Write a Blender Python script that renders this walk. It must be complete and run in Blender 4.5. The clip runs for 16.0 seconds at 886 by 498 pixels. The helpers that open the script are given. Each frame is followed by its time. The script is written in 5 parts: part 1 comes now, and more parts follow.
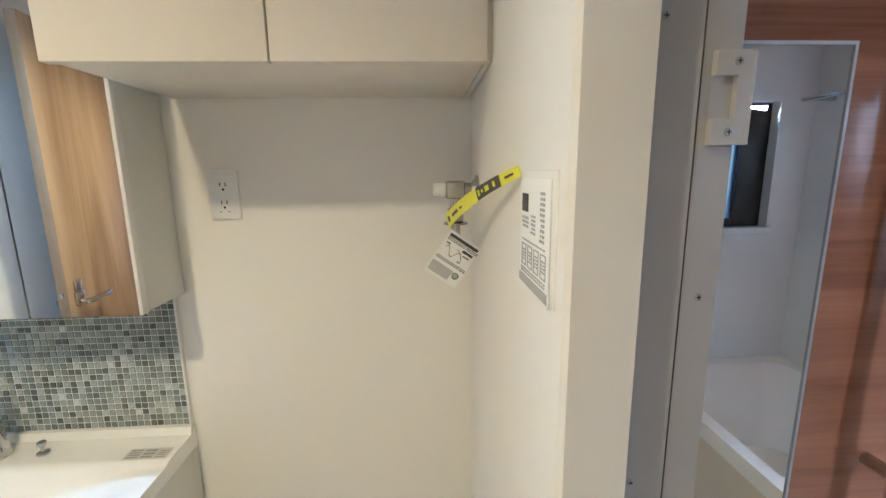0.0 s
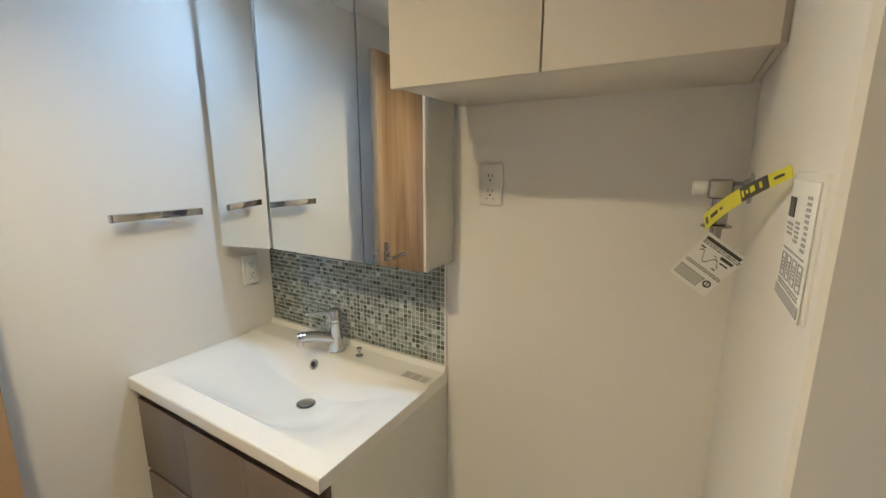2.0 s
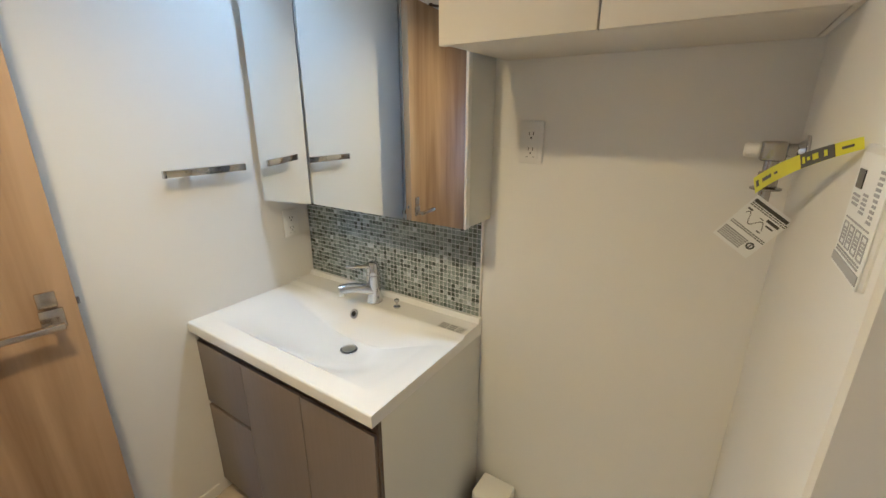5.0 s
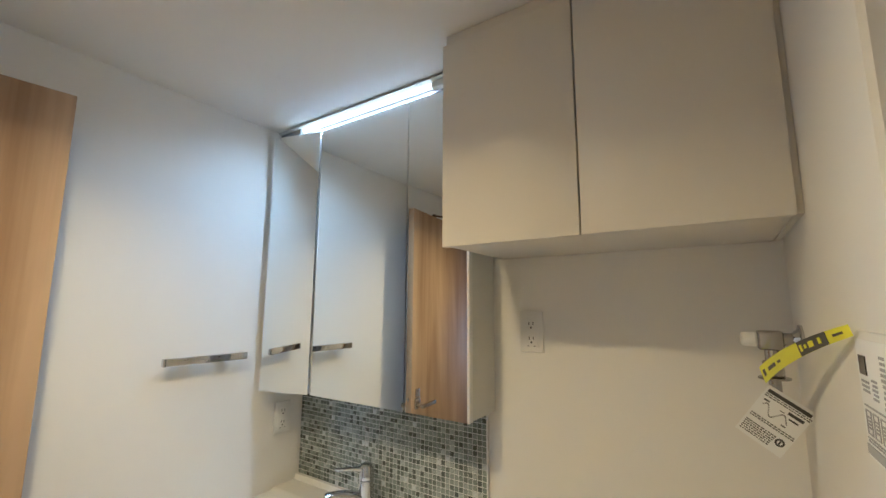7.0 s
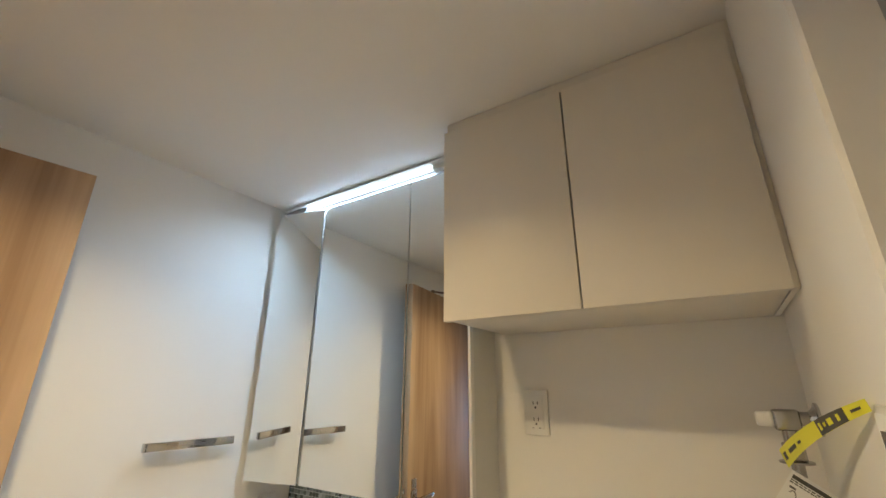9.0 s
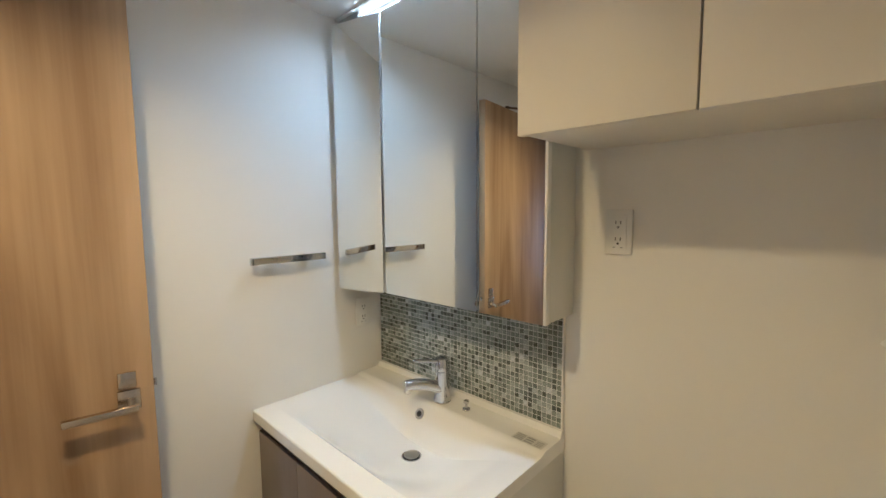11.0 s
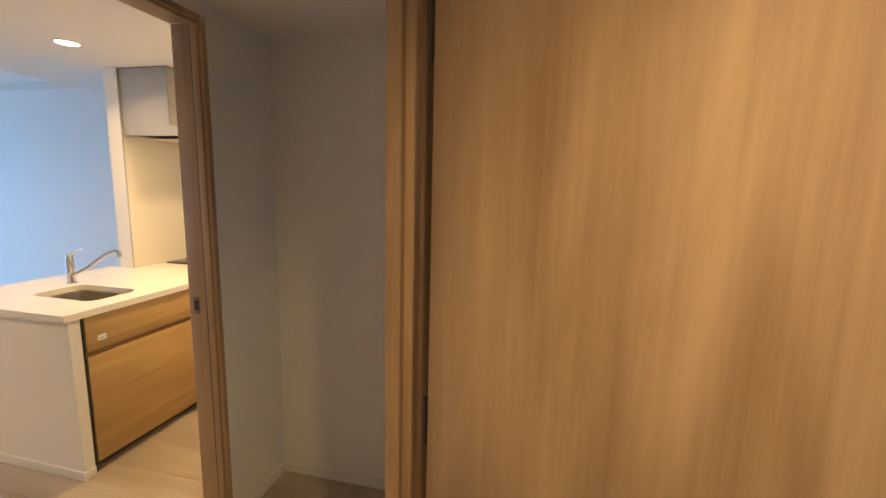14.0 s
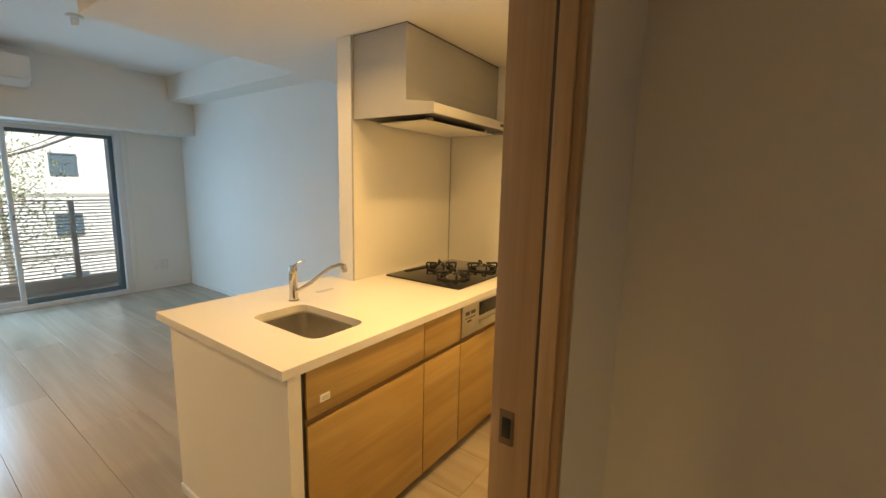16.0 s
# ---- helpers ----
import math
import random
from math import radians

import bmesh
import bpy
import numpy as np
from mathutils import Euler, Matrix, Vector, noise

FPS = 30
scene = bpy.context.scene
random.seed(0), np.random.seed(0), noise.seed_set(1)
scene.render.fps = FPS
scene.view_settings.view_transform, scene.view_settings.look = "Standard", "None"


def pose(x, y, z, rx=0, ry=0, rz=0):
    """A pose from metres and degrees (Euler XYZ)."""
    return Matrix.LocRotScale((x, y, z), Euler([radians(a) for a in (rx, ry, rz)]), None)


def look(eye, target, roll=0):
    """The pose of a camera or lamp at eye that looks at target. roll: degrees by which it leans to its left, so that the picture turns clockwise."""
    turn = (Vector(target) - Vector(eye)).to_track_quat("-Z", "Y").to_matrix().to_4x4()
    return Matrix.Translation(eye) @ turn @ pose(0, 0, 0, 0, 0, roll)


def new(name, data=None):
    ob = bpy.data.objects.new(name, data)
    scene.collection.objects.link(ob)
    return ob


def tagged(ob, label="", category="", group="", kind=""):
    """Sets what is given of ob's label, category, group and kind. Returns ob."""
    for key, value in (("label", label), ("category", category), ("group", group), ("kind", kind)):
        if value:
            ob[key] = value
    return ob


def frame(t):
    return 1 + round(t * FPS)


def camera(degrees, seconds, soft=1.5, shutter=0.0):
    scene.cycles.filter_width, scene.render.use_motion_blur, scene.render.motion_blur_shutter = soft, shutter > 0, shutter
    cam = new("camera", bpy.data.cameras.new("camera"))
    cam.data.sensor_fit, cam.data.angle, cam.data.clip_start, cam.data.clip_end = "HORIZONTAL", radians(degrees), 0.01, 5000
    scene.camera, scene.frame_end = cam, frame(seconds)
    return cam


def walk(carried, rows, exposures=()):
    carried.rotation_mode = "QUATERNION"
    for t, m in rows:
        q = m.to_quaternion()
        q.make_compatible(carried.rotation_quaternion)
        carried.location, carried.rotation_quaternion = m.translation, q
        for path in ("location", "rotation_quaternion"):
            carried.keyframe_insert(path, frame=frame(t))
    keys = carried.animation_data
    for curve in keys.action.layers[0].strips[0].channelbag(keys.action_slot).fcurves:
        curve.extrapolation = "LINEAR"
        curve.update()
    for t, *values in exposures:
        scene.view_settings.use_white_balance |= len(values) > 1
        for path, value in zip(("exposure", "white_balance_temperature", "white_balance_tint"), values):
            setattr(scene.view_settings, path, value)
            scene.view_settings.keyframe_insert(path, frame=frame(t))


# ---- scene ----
cam = camera(94.1, 16.0)
PATH = [
    (0, (0.643, 0.13, 1.491), (0.748, 2.093, 1.126), -0.8),
    (0.5, (0.651, 0.112, 1.483), (0.365, 2.058, 1.117), -0.2),
    (1, (0.647, 0.087, 1.475), (0.029, 1.953, 1.109), -0.0),
    (1.5, (0.683, 0.075, 1.475), (-0.175, 1.844, 1.106), 0.1),
    (2, (0.669, 0.053, 1.496), (-0.333, 1.739, 1.103), 0.1),
    (2.5, (0.672, 0.007, 1.525), (-0.382, 1.642, 1.061), 0.2),
    (3, (0.668, 0.005, 1.527), (-0.382, 1.595, 0.919), 0.1),
    (5.5, (0.631, -0.014, 1.516), (-0.415, 1.577, 0.903), 0.1),
    (6, (0.631, -0.018, 1.518), (-0.451, 1.625, 1.157), 0.1),
    (6.5, (0.633, -0.022, 1.516), (-0.469, 1.646, 1.472), 0.2),
    (7, (0.638, -0.026, 1.513), (-0.455, 1.625, 1.798), 0.3),
    (7.5, (0.636, -0.039, 1.511), (-0.412, 1.564, 2.088), 0.3),
    (8, (0.635, -0.048, 1.508), (-0.359, 1.489, 2.312), 0.4),
    (8.5, (0.635, -0.046, 1.504), (-0.361, 1.479, 2.329), 0.4),
    (9, (0.632, -0.039, 1.505), (-0.401, 1.547, 2.15), 0.3),
    (11.5, (0.536, 0.057, 1.502), (-0.962, 1.347, 1.201), 0.1),
    (12, (0.45, 0.022, 1.5), (-1.237, 1.05, 1.189), 0.4),
    (12.5, (0.327, 0.017, 1.517), (-1.523, 0.712, 1.207), 0.6),
    (13, (0.207, 0.006, 1.526), (-1.744, 0.313, 1.209), 0.4),
    (13.5, (0.064, -0.104, 1.523), (-1.906, -0.191, 1.186), 0.5),
    (14, (-0.114, -0.284, 1.498), (-2.039, -0.737, 1.204), 1.3),
    (14.5, (-0.314, -0.449, 1.489), (-2.134, -1.221, 1.189), 1.3),
    (15, (-0.481, -0.666, 1.485), (-2.198, -1.643, 1.174), 1.3),
    (15.5, (-0.648, -0.997, 1.482), (-2.291, -2.093, 1.169), 1.3),
    (16, (-0.81, -1.318, 1.454), (-2.419, -2.465, 1.145), 1.3),
]
EXPOSURES = [
    (0, 1.0, 4900, 14), (1.0, 0.58, 5150, 14), (2.0, 0.46, 5400, 14), (3.0, 0.48, 5400, 14), (5.5, 0.54, 5350, 15), (7.0, 0.47, 5400, 14), (9.0, 0.50, 5800, 15), (11.5, 0.38, 5600, 15), (13.0, 0.62, 5750, 17),
    (13.5, 0.60, 6200, 18), (14.0, 0.68, 6800, 19), (14.5, 0.74, 6850, 18), (15.0, 0.72, 7700, 17), (15.5, 0.50, 8400, 15), (16.0, 0.37, 9300, 14),
]
walk(cam, [(t, look(eye, target, roll)) for t, eye, target, roll in PATH], EXPOSURES)

# ---- world, sun, lamps ----
world = bpy.data.worlds.new("sky")
scene.world = world
world.use_nodes = True
sky = world.node_tree.nodes.new("ShaderNodeTexSky")
sky.sky_type, sky.sun_disc = "NISHITA", False
sky.sun_elevation, sky.sun_rotation = radians(36.6), radians(21.8)
world.node_tree.links.new(sky.outputs[0], world.node_tree.nodes["Background"].inputs[0])
world.node_tree.nodes["Background"].inputs[1].default_value = 0.10


def lamp(name, kind, m, power, colour, **options):
    ob = new(name, bpy.data.lights.new(name, kind))
    ob.matrix_world, ob.data.energy, ob.data.color = m, power, colour
    for key, value in options.items():
        if key == "size":
            ob.data.size = value
        elif key == "size_y":
            ob.data.size_y = value
        elif key == "shape":
            ob.data.shape = value
        elif key == "angle":
            ob.data.angle = value
        elif key == "spread":
            ob.data.spread = value
    return ob


WARM, AMBER, COOL, DAY = (1.0, 0.725, 0.315), (1.0, 0.69, 0.29), (0.66, 0.90, 1.06), (0.21, 0.55, 1.0)
lamp("sun", "SUN", look((0, 0, 20), (-4, -10, 12)), 5.0, (0.64, 0.82, 1.0), angle=radians(0.5))
lamp("downlight_lamp", "AREA", pose(-0.068, 0.058, 2.236), 8.0, WARM, shape="DISK", size=0.09, spread=radians(140))
lamp("mirror_lamp", "AREA", look((-0.418, 1.0120, 2.2290), (-0.418, 0.88, 1.0)), 3.7, COOL, shape="RECTANGLE", size=0.65, size_y=0.011, spread=radians(150))
lamp("kitchen_lamp", "AREA", pose(-2.03, -2.95, 2.250), 3.7, AMBER, shape="DISK", size=0.09, spread=radians(140))
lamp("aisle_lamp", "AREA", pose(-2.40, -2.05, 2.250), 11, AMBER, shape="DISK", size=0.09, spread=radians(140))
# unseen fill, added to warm the counter end and the floor
lamp("living_fill", "AREA", pose(-0.30, -4.00, 2.645), 17, AMBER, shape="DISK", size=0.09, spread=radians(150))
# unseen amber fill, added to tint the hall walls
lamp("hall_fill", "AREA", pose(0.45, -1.06, 2.130), 0.36, (1.0, 0.50, 0.08), shape="DISK", size=0.09, spread=radians(160))
lamp("window_daylight", "AREA", look((-1.12, -7.46, 1.02), (-2.90, -5.05, 0.55)), 29, DAY, shape="RECTANGLE", size=0.72, size_y=1.75, spread=radians(140))
# neutral fill strip, added under the window head to brighten the bathroom
lamp("bath_fill", "AREA", look((2.225, -0.845, 1.775), (2.12, 0.6, 1.15)), 25.0, (0.95, 0.93, 0.87), shape="RECTANGLE", size=0.22, size_y=0.02, spread=radians(92))


# ---- materials ----
def material(name, base, rough=0.5, metal=0.0, vary=0.04, scale=6.0, bump=0.0, bump_scale=200.0, spec=0.5, coat=0.0, stretch=(1, 1, 1)):
    """A surface with a slow and a fine variation of its colour, and fine relief."""
    mat = bpy.data.materials.new(name)
    mat.use_nodes = True
    nodes, links = mat.node_tree.nodes, mat.node_tree.links
    shader = nodes["Principled BSDF"]
    shader.inputs["Roughness"].default_value, shader.inputs["Metallic"].default_value = rough, metal
    shader.inputs["Specular IOR Level"].default_value, shader.inputs["Coat Weight"].default_value = spec, coat
    place, scaled = nodes.new("ShaderNodeTexCoord"), nodes.new("ShaderNodeMapping")
    scaled.inputs["Scale"].default_value = stretch
    links.new(place.outputs["Object"], scaled.inputs[0])
    slow, fine = nodes.new("ShaderNodeTexNoise"), nodes.new("ShaderNodeTexNoise")
    slow.inputs["Scale"].default_value, fine.inputs["Scale"].default_value = scale, bump_scale
    slow.inputs["Detail"].default_value = 5
    for tex in (slow, fine):
        links.new(scaled.outputs[0], tex.inputs["Vector"])
    mix = nodes.new("ShaderNodeMix")
    mix.data_type = "RGBA"
    mix.inputs["A"].default_value = (*[c * (1 - vary) for c in base], 1)
    mix.inputs["B"].default_value = (*[min(1, c * (1 + vary)) for c in base], 1)
    links.new(slow.outputs["Fac"], mix.inputs["Factor"])
    links.new(mix.outputs["Result"], shader.inputs["Base Color"])
    if bump:
        relief = nodes.new("ShaderNodeBump")
        relief.inputs["Strength"].default_value, relief.inputs["Distance"].default_value = bump, 0.002
        links.new(fine.outputs["Fac"], relief.inputs["Height"])
        links.new(relief.outputs[0], shader.inputs["Normal"])
    return mat


def wood(name, dark, light, axis=2, rough=0.45, coat=0.0, scale=9.0, flame=0.07, pores=0.28, span=(0.44, 0.84), band=0.0, spec=0.5):
    """Wood veneer with streaks along one axis, in long flames and fine pores."""
    mat = bpy.data.materials.new(name)
    mat.use_nodes = True
    nodes, links = mat.node_tree.nodes, mat.node_tree.links
    shader = nodes["Principled BSDF"]
    shader.inputs["Roughness"].default_value, shader.inputs["Coat Weight"].default_value = rough, coat
    shader.inputs["Specular IOR Level"].default_value = spec
    place, random_one, add = nodes.new("ShaderNodeTexCoord"), nodes.new("ShaderNodeObjectInfo"), nodes.new("ShaderNodeVectorMath")
    spread = nodes.new("ShaderNodeMath")
    spread.operation, spread.inputs[1].default_value = "MULTIPLY", 17.0
    links.new(random_one.outputs["Random"], spread.inputs[0])
    links.new(place.outputs["Object"], add.inputs[0])
    links.new(spread.outputs[0], add.inputs[1])
    long_map, fine_map = nodes.new("ShaderNodeMapping"), nodes.new("ShaderNodeMapping")
    a, b = [scale] * 3, [scale * 16] * 3
    a[axis], b[axis] = scale * flame, scale * 0.35
    long_map.inputs["Scale"].default_value, fine_map.inputs["Scale"].default_value = a, b
    slow, fine = nodes.new("ShaderNodeTexNoise"), nodes.new("ShaderNodeTexNoise")
    slow.inputs["Scale"].default_value = fine.inputs["Scale"].default_value = 1.0
    slow.inputs["Detail"].default_value, slow.inputs["Distortion"].default_value, fine.inputs["Detail"].default_value = 6, 1.1, 4
    for mapping, tex in ((long_map, slow), (fine_map, fine)):
        links.new(add.outputs[0], mapping.inputs[0])
        links.new(mapping.outputs[0], tex.inputs["Vector"])
    both = nodes.new("ShaderNodeMath")
    both.operation = "MULTIPLY_ADD"
    both.inputs[1].default_value = pores
    links.new(fine.outputs["Fac"], both.inputs[0])
    band_map, bands, banded = nodes.new("ShaderNodeMapping"), nodes.new("ShaderNodeTexNoise"), nodes.new("ShaderNodeMath")
    c = [scale * 1.7] * 3
    c[axis] = scale * 0.012
    band_map.inputs["Scale"].default_value, bands.inputs["Scale"].default_value, bands.inputs["Detail"].default_value = c, 1.0, 1
    links.new(add.outputs[0], band_map.inputs[0])
    links.new(band_map.outputs[0], bands.inputs["Vector"])
    centred = nodes.new("ShaderNodeMath")
    centred.operation, centred.inputs[1].default_value = "SUBTRACT", 0.5
    links.new(bands.outputs["Fac"], centred.inputs[0])
    banded.operation = "MULTIPLY_ADD"
    banded.inputs[1].default_value = band
    links.new(centred.outputs[0], banded.inputs[0])
    links.new(slow.outputs["Fac"], banded.inputs[2])
    links.new(banded.outputs[0], both.inputs[2])
    ramp = nodes.new("ShaderNodeValToRGB")
    ramp.color_ramp.elements[0].position, ramp.color_ramp.elements[1].position = span
    ramp.color_ramp.elements[0].color, ramp.color_ramp.elements[1].color = (*dark, 1), (*light, 1)
    links.new(both.outputs[0], ramp.inputs[0])
    links.new(ramp.outputs[0], shader.inputs["Base Color"])
    relief = nodes.new("ShaderNodeBump")
    relief.inputs["Strength"].default_value, relief.inputs["Distance"].default_value = 0.12, 0.001
    links.new(fine.outputs["Fac"], relief.inputs["Height"])
    links.new(relief.outputs[0], shader.inputs["Normal"])
    return mat


def glowing(name, colour, strength):
    mat = bpy.data.materials.new(name)
    mat.use_nodes = True
    shader = mat.node_tree.nodes["Principled BSDF"]
    shader.inputs["Base Color"].default_value = (0.9, 0.9, 0.9, 1)
    shader.inputs["Emission Color"].default_value, shader.inputs["Emission Strength"].default_value = (*colour, 1), strength
    return mat


def clear(name, tint=(1, 1, 1), rough=0.0):
    mat = bpy.data.materials.new(name)
    mat.use_nodes = True
    shader = mat.node_tree.nodes["Principled BSDF"]
    shader.inputs["Base Color"].default_value = (*tint, 1)
    shader.inputs["Transmission Weight"].default_value, shader.inputs["Roughness"].default_value, shader.inputs["IOR"].default_value = 1, rough, 1.45
    return mat


PAPER = material("wallpaper", (0.80, 0.785, 0.75), 0.75, vary=0.02, scale=3, bump=0.06, bump_scale=420, spec=0.25)
CEILING = material("ceiling_paper", (0.80, 0.785, 0.76), 0.8, vary=0.015, scale=2, bump=0.05, bump_scale=420, spec=0.2)
HALL_FLOOR = wood("floor_wood", (0.35, 0.285, 0.225), (0.46, 0.390, 0.320), axis=1, rough=0.24, scale=7)
DOOR_WOOD = wood("door_wood", (0.265, 0.163, 0.090), (0.465, 0.320, 0.194), axis=2, rough=0.55, scale=5.2, flame=0.12, pores=0.24, span=(0.41, 0.83), band=0.62, spec=0.22)
FRAME_WOOD = wood("frame_wood", (0.33, 0.212, 0.122), (0.50, 0.345, 0.210), axis=2, rough=0.5, scale=12)
KITCHEN_WOOD = wood("kitchen_wood", (0.38, 0.232, 0.082), (0.54, 0.362, 0.152), axis=0, rough=0.35, scale=8)
CHROME = material("chrome", (0.60, 0.60, 0.61), 0.08, 1.0, vary=0.01, scale=4)
NICKEL = material("satin_nickel", (0.56, 0.50, 0.43), 0.24, 1.0, vary=0.03, scale=12)
STEEL = material("brushed_steel", (0.62, 0.60, 0.57), 0.32, 1.0, vary=0.05, scale=30, bump=0.05, bump_scale=300)
MIRROR = material("mirror", (0.88, 0.91, 0.91), 0.0, 1.0, vary=0.002)
WHITE = material("white_laminate", (0.78, 0.765, 0.73), 0.38, vary=0.015, scale=5)
CUPBOARD = material("cream_laminate", (0.72, 0.68, 0.61), 0.42, vary=0.02, scale=4, bump=0.04, bump_scale=120)
SIDE = material("grey_white_side", (0.66, 0.66, 0.62), 0.45, vary=0.02)
BASIN = material("basin_resin", (0.86, 0.855, 0.83), 0.16, vary=0.01, scale=3, coat=0.3)
COUNTER = material("counter_resin", (0.82, 0.80, 0.77), 0.22, vary=0.015, scale=40)
VANITY = material("taupe_laminate", (0.225, 0.185, 0.165), 0.38, vary=0.10, scale=10, stretch=(14, 1, 0.5))
DARK = material("dark_gap", (0.03, 0.026, 0.022), 0.6)
BROWN = material("dark_brown_rail", (0.075, 0.045, 0.03), 0.4)
BLACK = material("black_plastic", (0.015, 0.015, 0.016), 0.35)
BLACK_GLASS = material("black_glass", (0.012, 0.012, 0.013), 0.05, vary=0.01)
IRON = material("cast_iron", (0.02, 0.02, 0.021), 0.55, bump=0.2, bump_scale=400)
PLASTIC = material("white_plastic", (0.80, 0.79, 0.76), 0.35, vary=0.01)
GREY_PLASTIC = material("grey_plastic", (0.33, 0.33, 0.33), 0.4, vary=0.02)
GROUT = material("grout", (0.62, 0.63, 0.60), 0.8, vary=0.05, scale=60)
ALUMINIUM = material("aluminium_frame", (0.45, 0.445, 0.44), 0.42, 0.25, vary=0.03, scale=8)
BATH = material("bath_wall_panel", (0.74, 0.77, 0.78), 0.25, vary=0.02)
TUB = material("bath_tub", (0.82, 0.83, 0.82), 0.12, vary=0.01)
BATH_WOOD = wood("bath_wood_panel", (0.17, 0.06, 0.03), (0.36, 0.15, 0.075), axis=0, rough=0.1, coat=0.7, scale=10)
YELLOW = material("yellow_tape", (0.84, 0.82, 0.012), 0.45, vary=0.04)
LABEL = material("paper_label", (0.86, 0.87, 0.86), 0.5, vary=0.02)
INK = material("printing_ink", (0.06, 0.06, 0.06), 0.5)
SASH = material("white_sash", (0.72, 0.73, 0.74), 0.35)
GREEN_SASH = material("blue_grey_sash", (0.10, 0.16, 0.20), 0.35)
GLASS = clear("window_glass")
FROST = clear("frosted_glass", (0.70, 0.86, 1.0), 0.35)
RAIL = material("balcony_rail", (0.42, 0.43, 0.44), 0.4, 0.3)
CONCRETE = material("concrete", (0.42, 0.41, 0.39), 0.85, vary=0.08, scale=4, bump=0.4, bump_scale=60)
FACADE = material("facade_tile", (0.86, 0.85, 0.83), 0.7, vary=0.04, scale=2)
FAR_GLASS = material("far_window_glass", (0.09, 0.15, 0.20), 0.1)
BARK = material("bark", (0.30, 0.27, 0.22), 0.9, vary=0.2, scale=12)
LEAF = material("leaf", (0.36, 0.44, 0.25), 0.55, vary=0.3, scale=3)

# ---- building helpers ----
ORIGIN = {}


def thing(name, label, category, at=(0, 0, 0), group="", kind=""):
    ob = new(name)
    ob.location = at
    ob.empty_display_size = 0.05
    ORIGIN[ob.name] = Vector(at)
    return tagged(ob, label, category, group, kind)


def mesh_of(name, bm, mat, smooth=False):
    data = bpy.data.meshes.new(name)
    bm.normal_update()
    bm.to_mesh(data)
    bm.free()
    data.materials.append(mat)
    if smooth:
        for p in data.polygons:
            p.use_smooth = True
        data.set_sharp_from_angle(angle=radians(35))
    return data


def part(name, bm, mat, parent=None, label="", smooth=True):
    """Links a bmesh, given in world places, as one mesh under a thing or a part."""
    origin = ORIGIN[parent.name] if parent else Vector((0, 0, 0))
    bmesh.ops.translate(bm, verts=bm.verts, vec=-origin)
    ob = new(name, mesh_of(name, bm, mat, smooth))
    if parent:
        ob.parent = parent
    ORIGIN[ob.name] = origin
    return tagged(ob, label)


def structure(name, bm, mat, label, category):
    return tagged(part(name, bm, mat, None, "", False), label, category, kind="structure")


def box(x0, x1, y0, y1, z0, z1, bevel=0.0, bm=None, segments=2):
    one = bmesh.new()
    bmesh.ops.create_cube(one, size=1)
    bmesh.ops.scale(one, verts=one.verts, vec=(abs(x1 - x0), abs(y1 - y0), abs(z1 - z0)))
    bmesh.ops.translate(one, verts=one.verts, vec=((x0 + x1) / 2, (y0 + y1) / 2, (z0 + z1) / 2))
    if bevel:
        bmesh.ops.bevel(one, geom=one.edges[:], offset=bevel, segments=segments, affect="EDGES", profile=0.5)
    return joined(bm, one)


def joined(bm, one):
    if bm is None:
        return one
    data = bpy.data.meshes.new("join")
    one.to_mesh(data)
    one.free()
    bm.from_mesh(data)
    bpy.data.meshes.remove(data)
    return bm


def boxes(*rows, bevel=0.0):
    bm = bmesh.new()
    for r in rows:
        box(*r, bevel=bevel, bm=bm)
    return bm


def rod(a, b, radius, bm=None, sides=20, end=None, bevel=0.0):
    """A round bar from a to b; end: its radius at b."""
    a, b = Vector(a), Vector(b)
    one = bmesh.new()
    bmesh.ops.create_cone(one, cap_ends=True, segments=sides, radius1=radius, radius2=radius if end is None else end, depth=(b - a).length)
    if bevel:
        rims = [e for e in one.edges if abs(abs(e.verts[0].co.z) - (b - a).length / 2) < 1e-6 and abs(e.verts[0].co.z - e.verts[1].co.z) < 1e-6]
        bmesh.ops.bevel(one, geom=rims, offset=bevel, segments=3, affect="EDGES", profile=0.5)
    m = Matrix.Translation((a + b) / 2) @ (b - a).to_track_quat("Z", "Y").to_matrix().to_4x4()
    bmesh.ops.transform(one, matrix=m, verts=one.verts)
    return joined(bm, one)


def sweep(points, radius, bm=None, sides=14):
    """A round tube along a line of points, with closed ends. radius: a number or one for each point."""
    pts = [Vector(p) for p in points]
    radii = [radius] * len(pts) if isinstance(radius, (int, float)) else radius
    one, rings = bmesh.new(), []
    side = None
    for i, p in enumerate(pts):
        way = (pts[min(i + 1, len(pts) - 1)] - pts[max(i - 1, 0)]).normalized()
        if side is None:
            side = way.orthogonal().normalized()
        side = (side - way * side.dot(way)).normalized()
        up = way.cross(side)
        rings.append([one.verts.new(p + (side * math.cos(k * 2 * math.pi / sides) + up * math.sin(k * 2 * math.pi / sides)) * radii[i]) for k in range(sides)])
    for r, s in zip(rings, rings[1:]):
        for k in range(sides):
            one.faces.new((r[k], r[(k + 1) % sides], s[(k + 1) % sides], s[k]))
    one.faces.new(rings[0][::-1])
    one.faces.new(rings[-1])
    return joined(bm, one)


def arc(a, b, c, n=10):
    """Points on the curve from a by the control point b to c."""
    a, b, c = Vector(a), Vector(b), Vector(c)
    return [a * (1 - t) ** 2 + b * 2 * t * (1 - t) + c * t * t for t in (i / n for i in range(n + 1))]


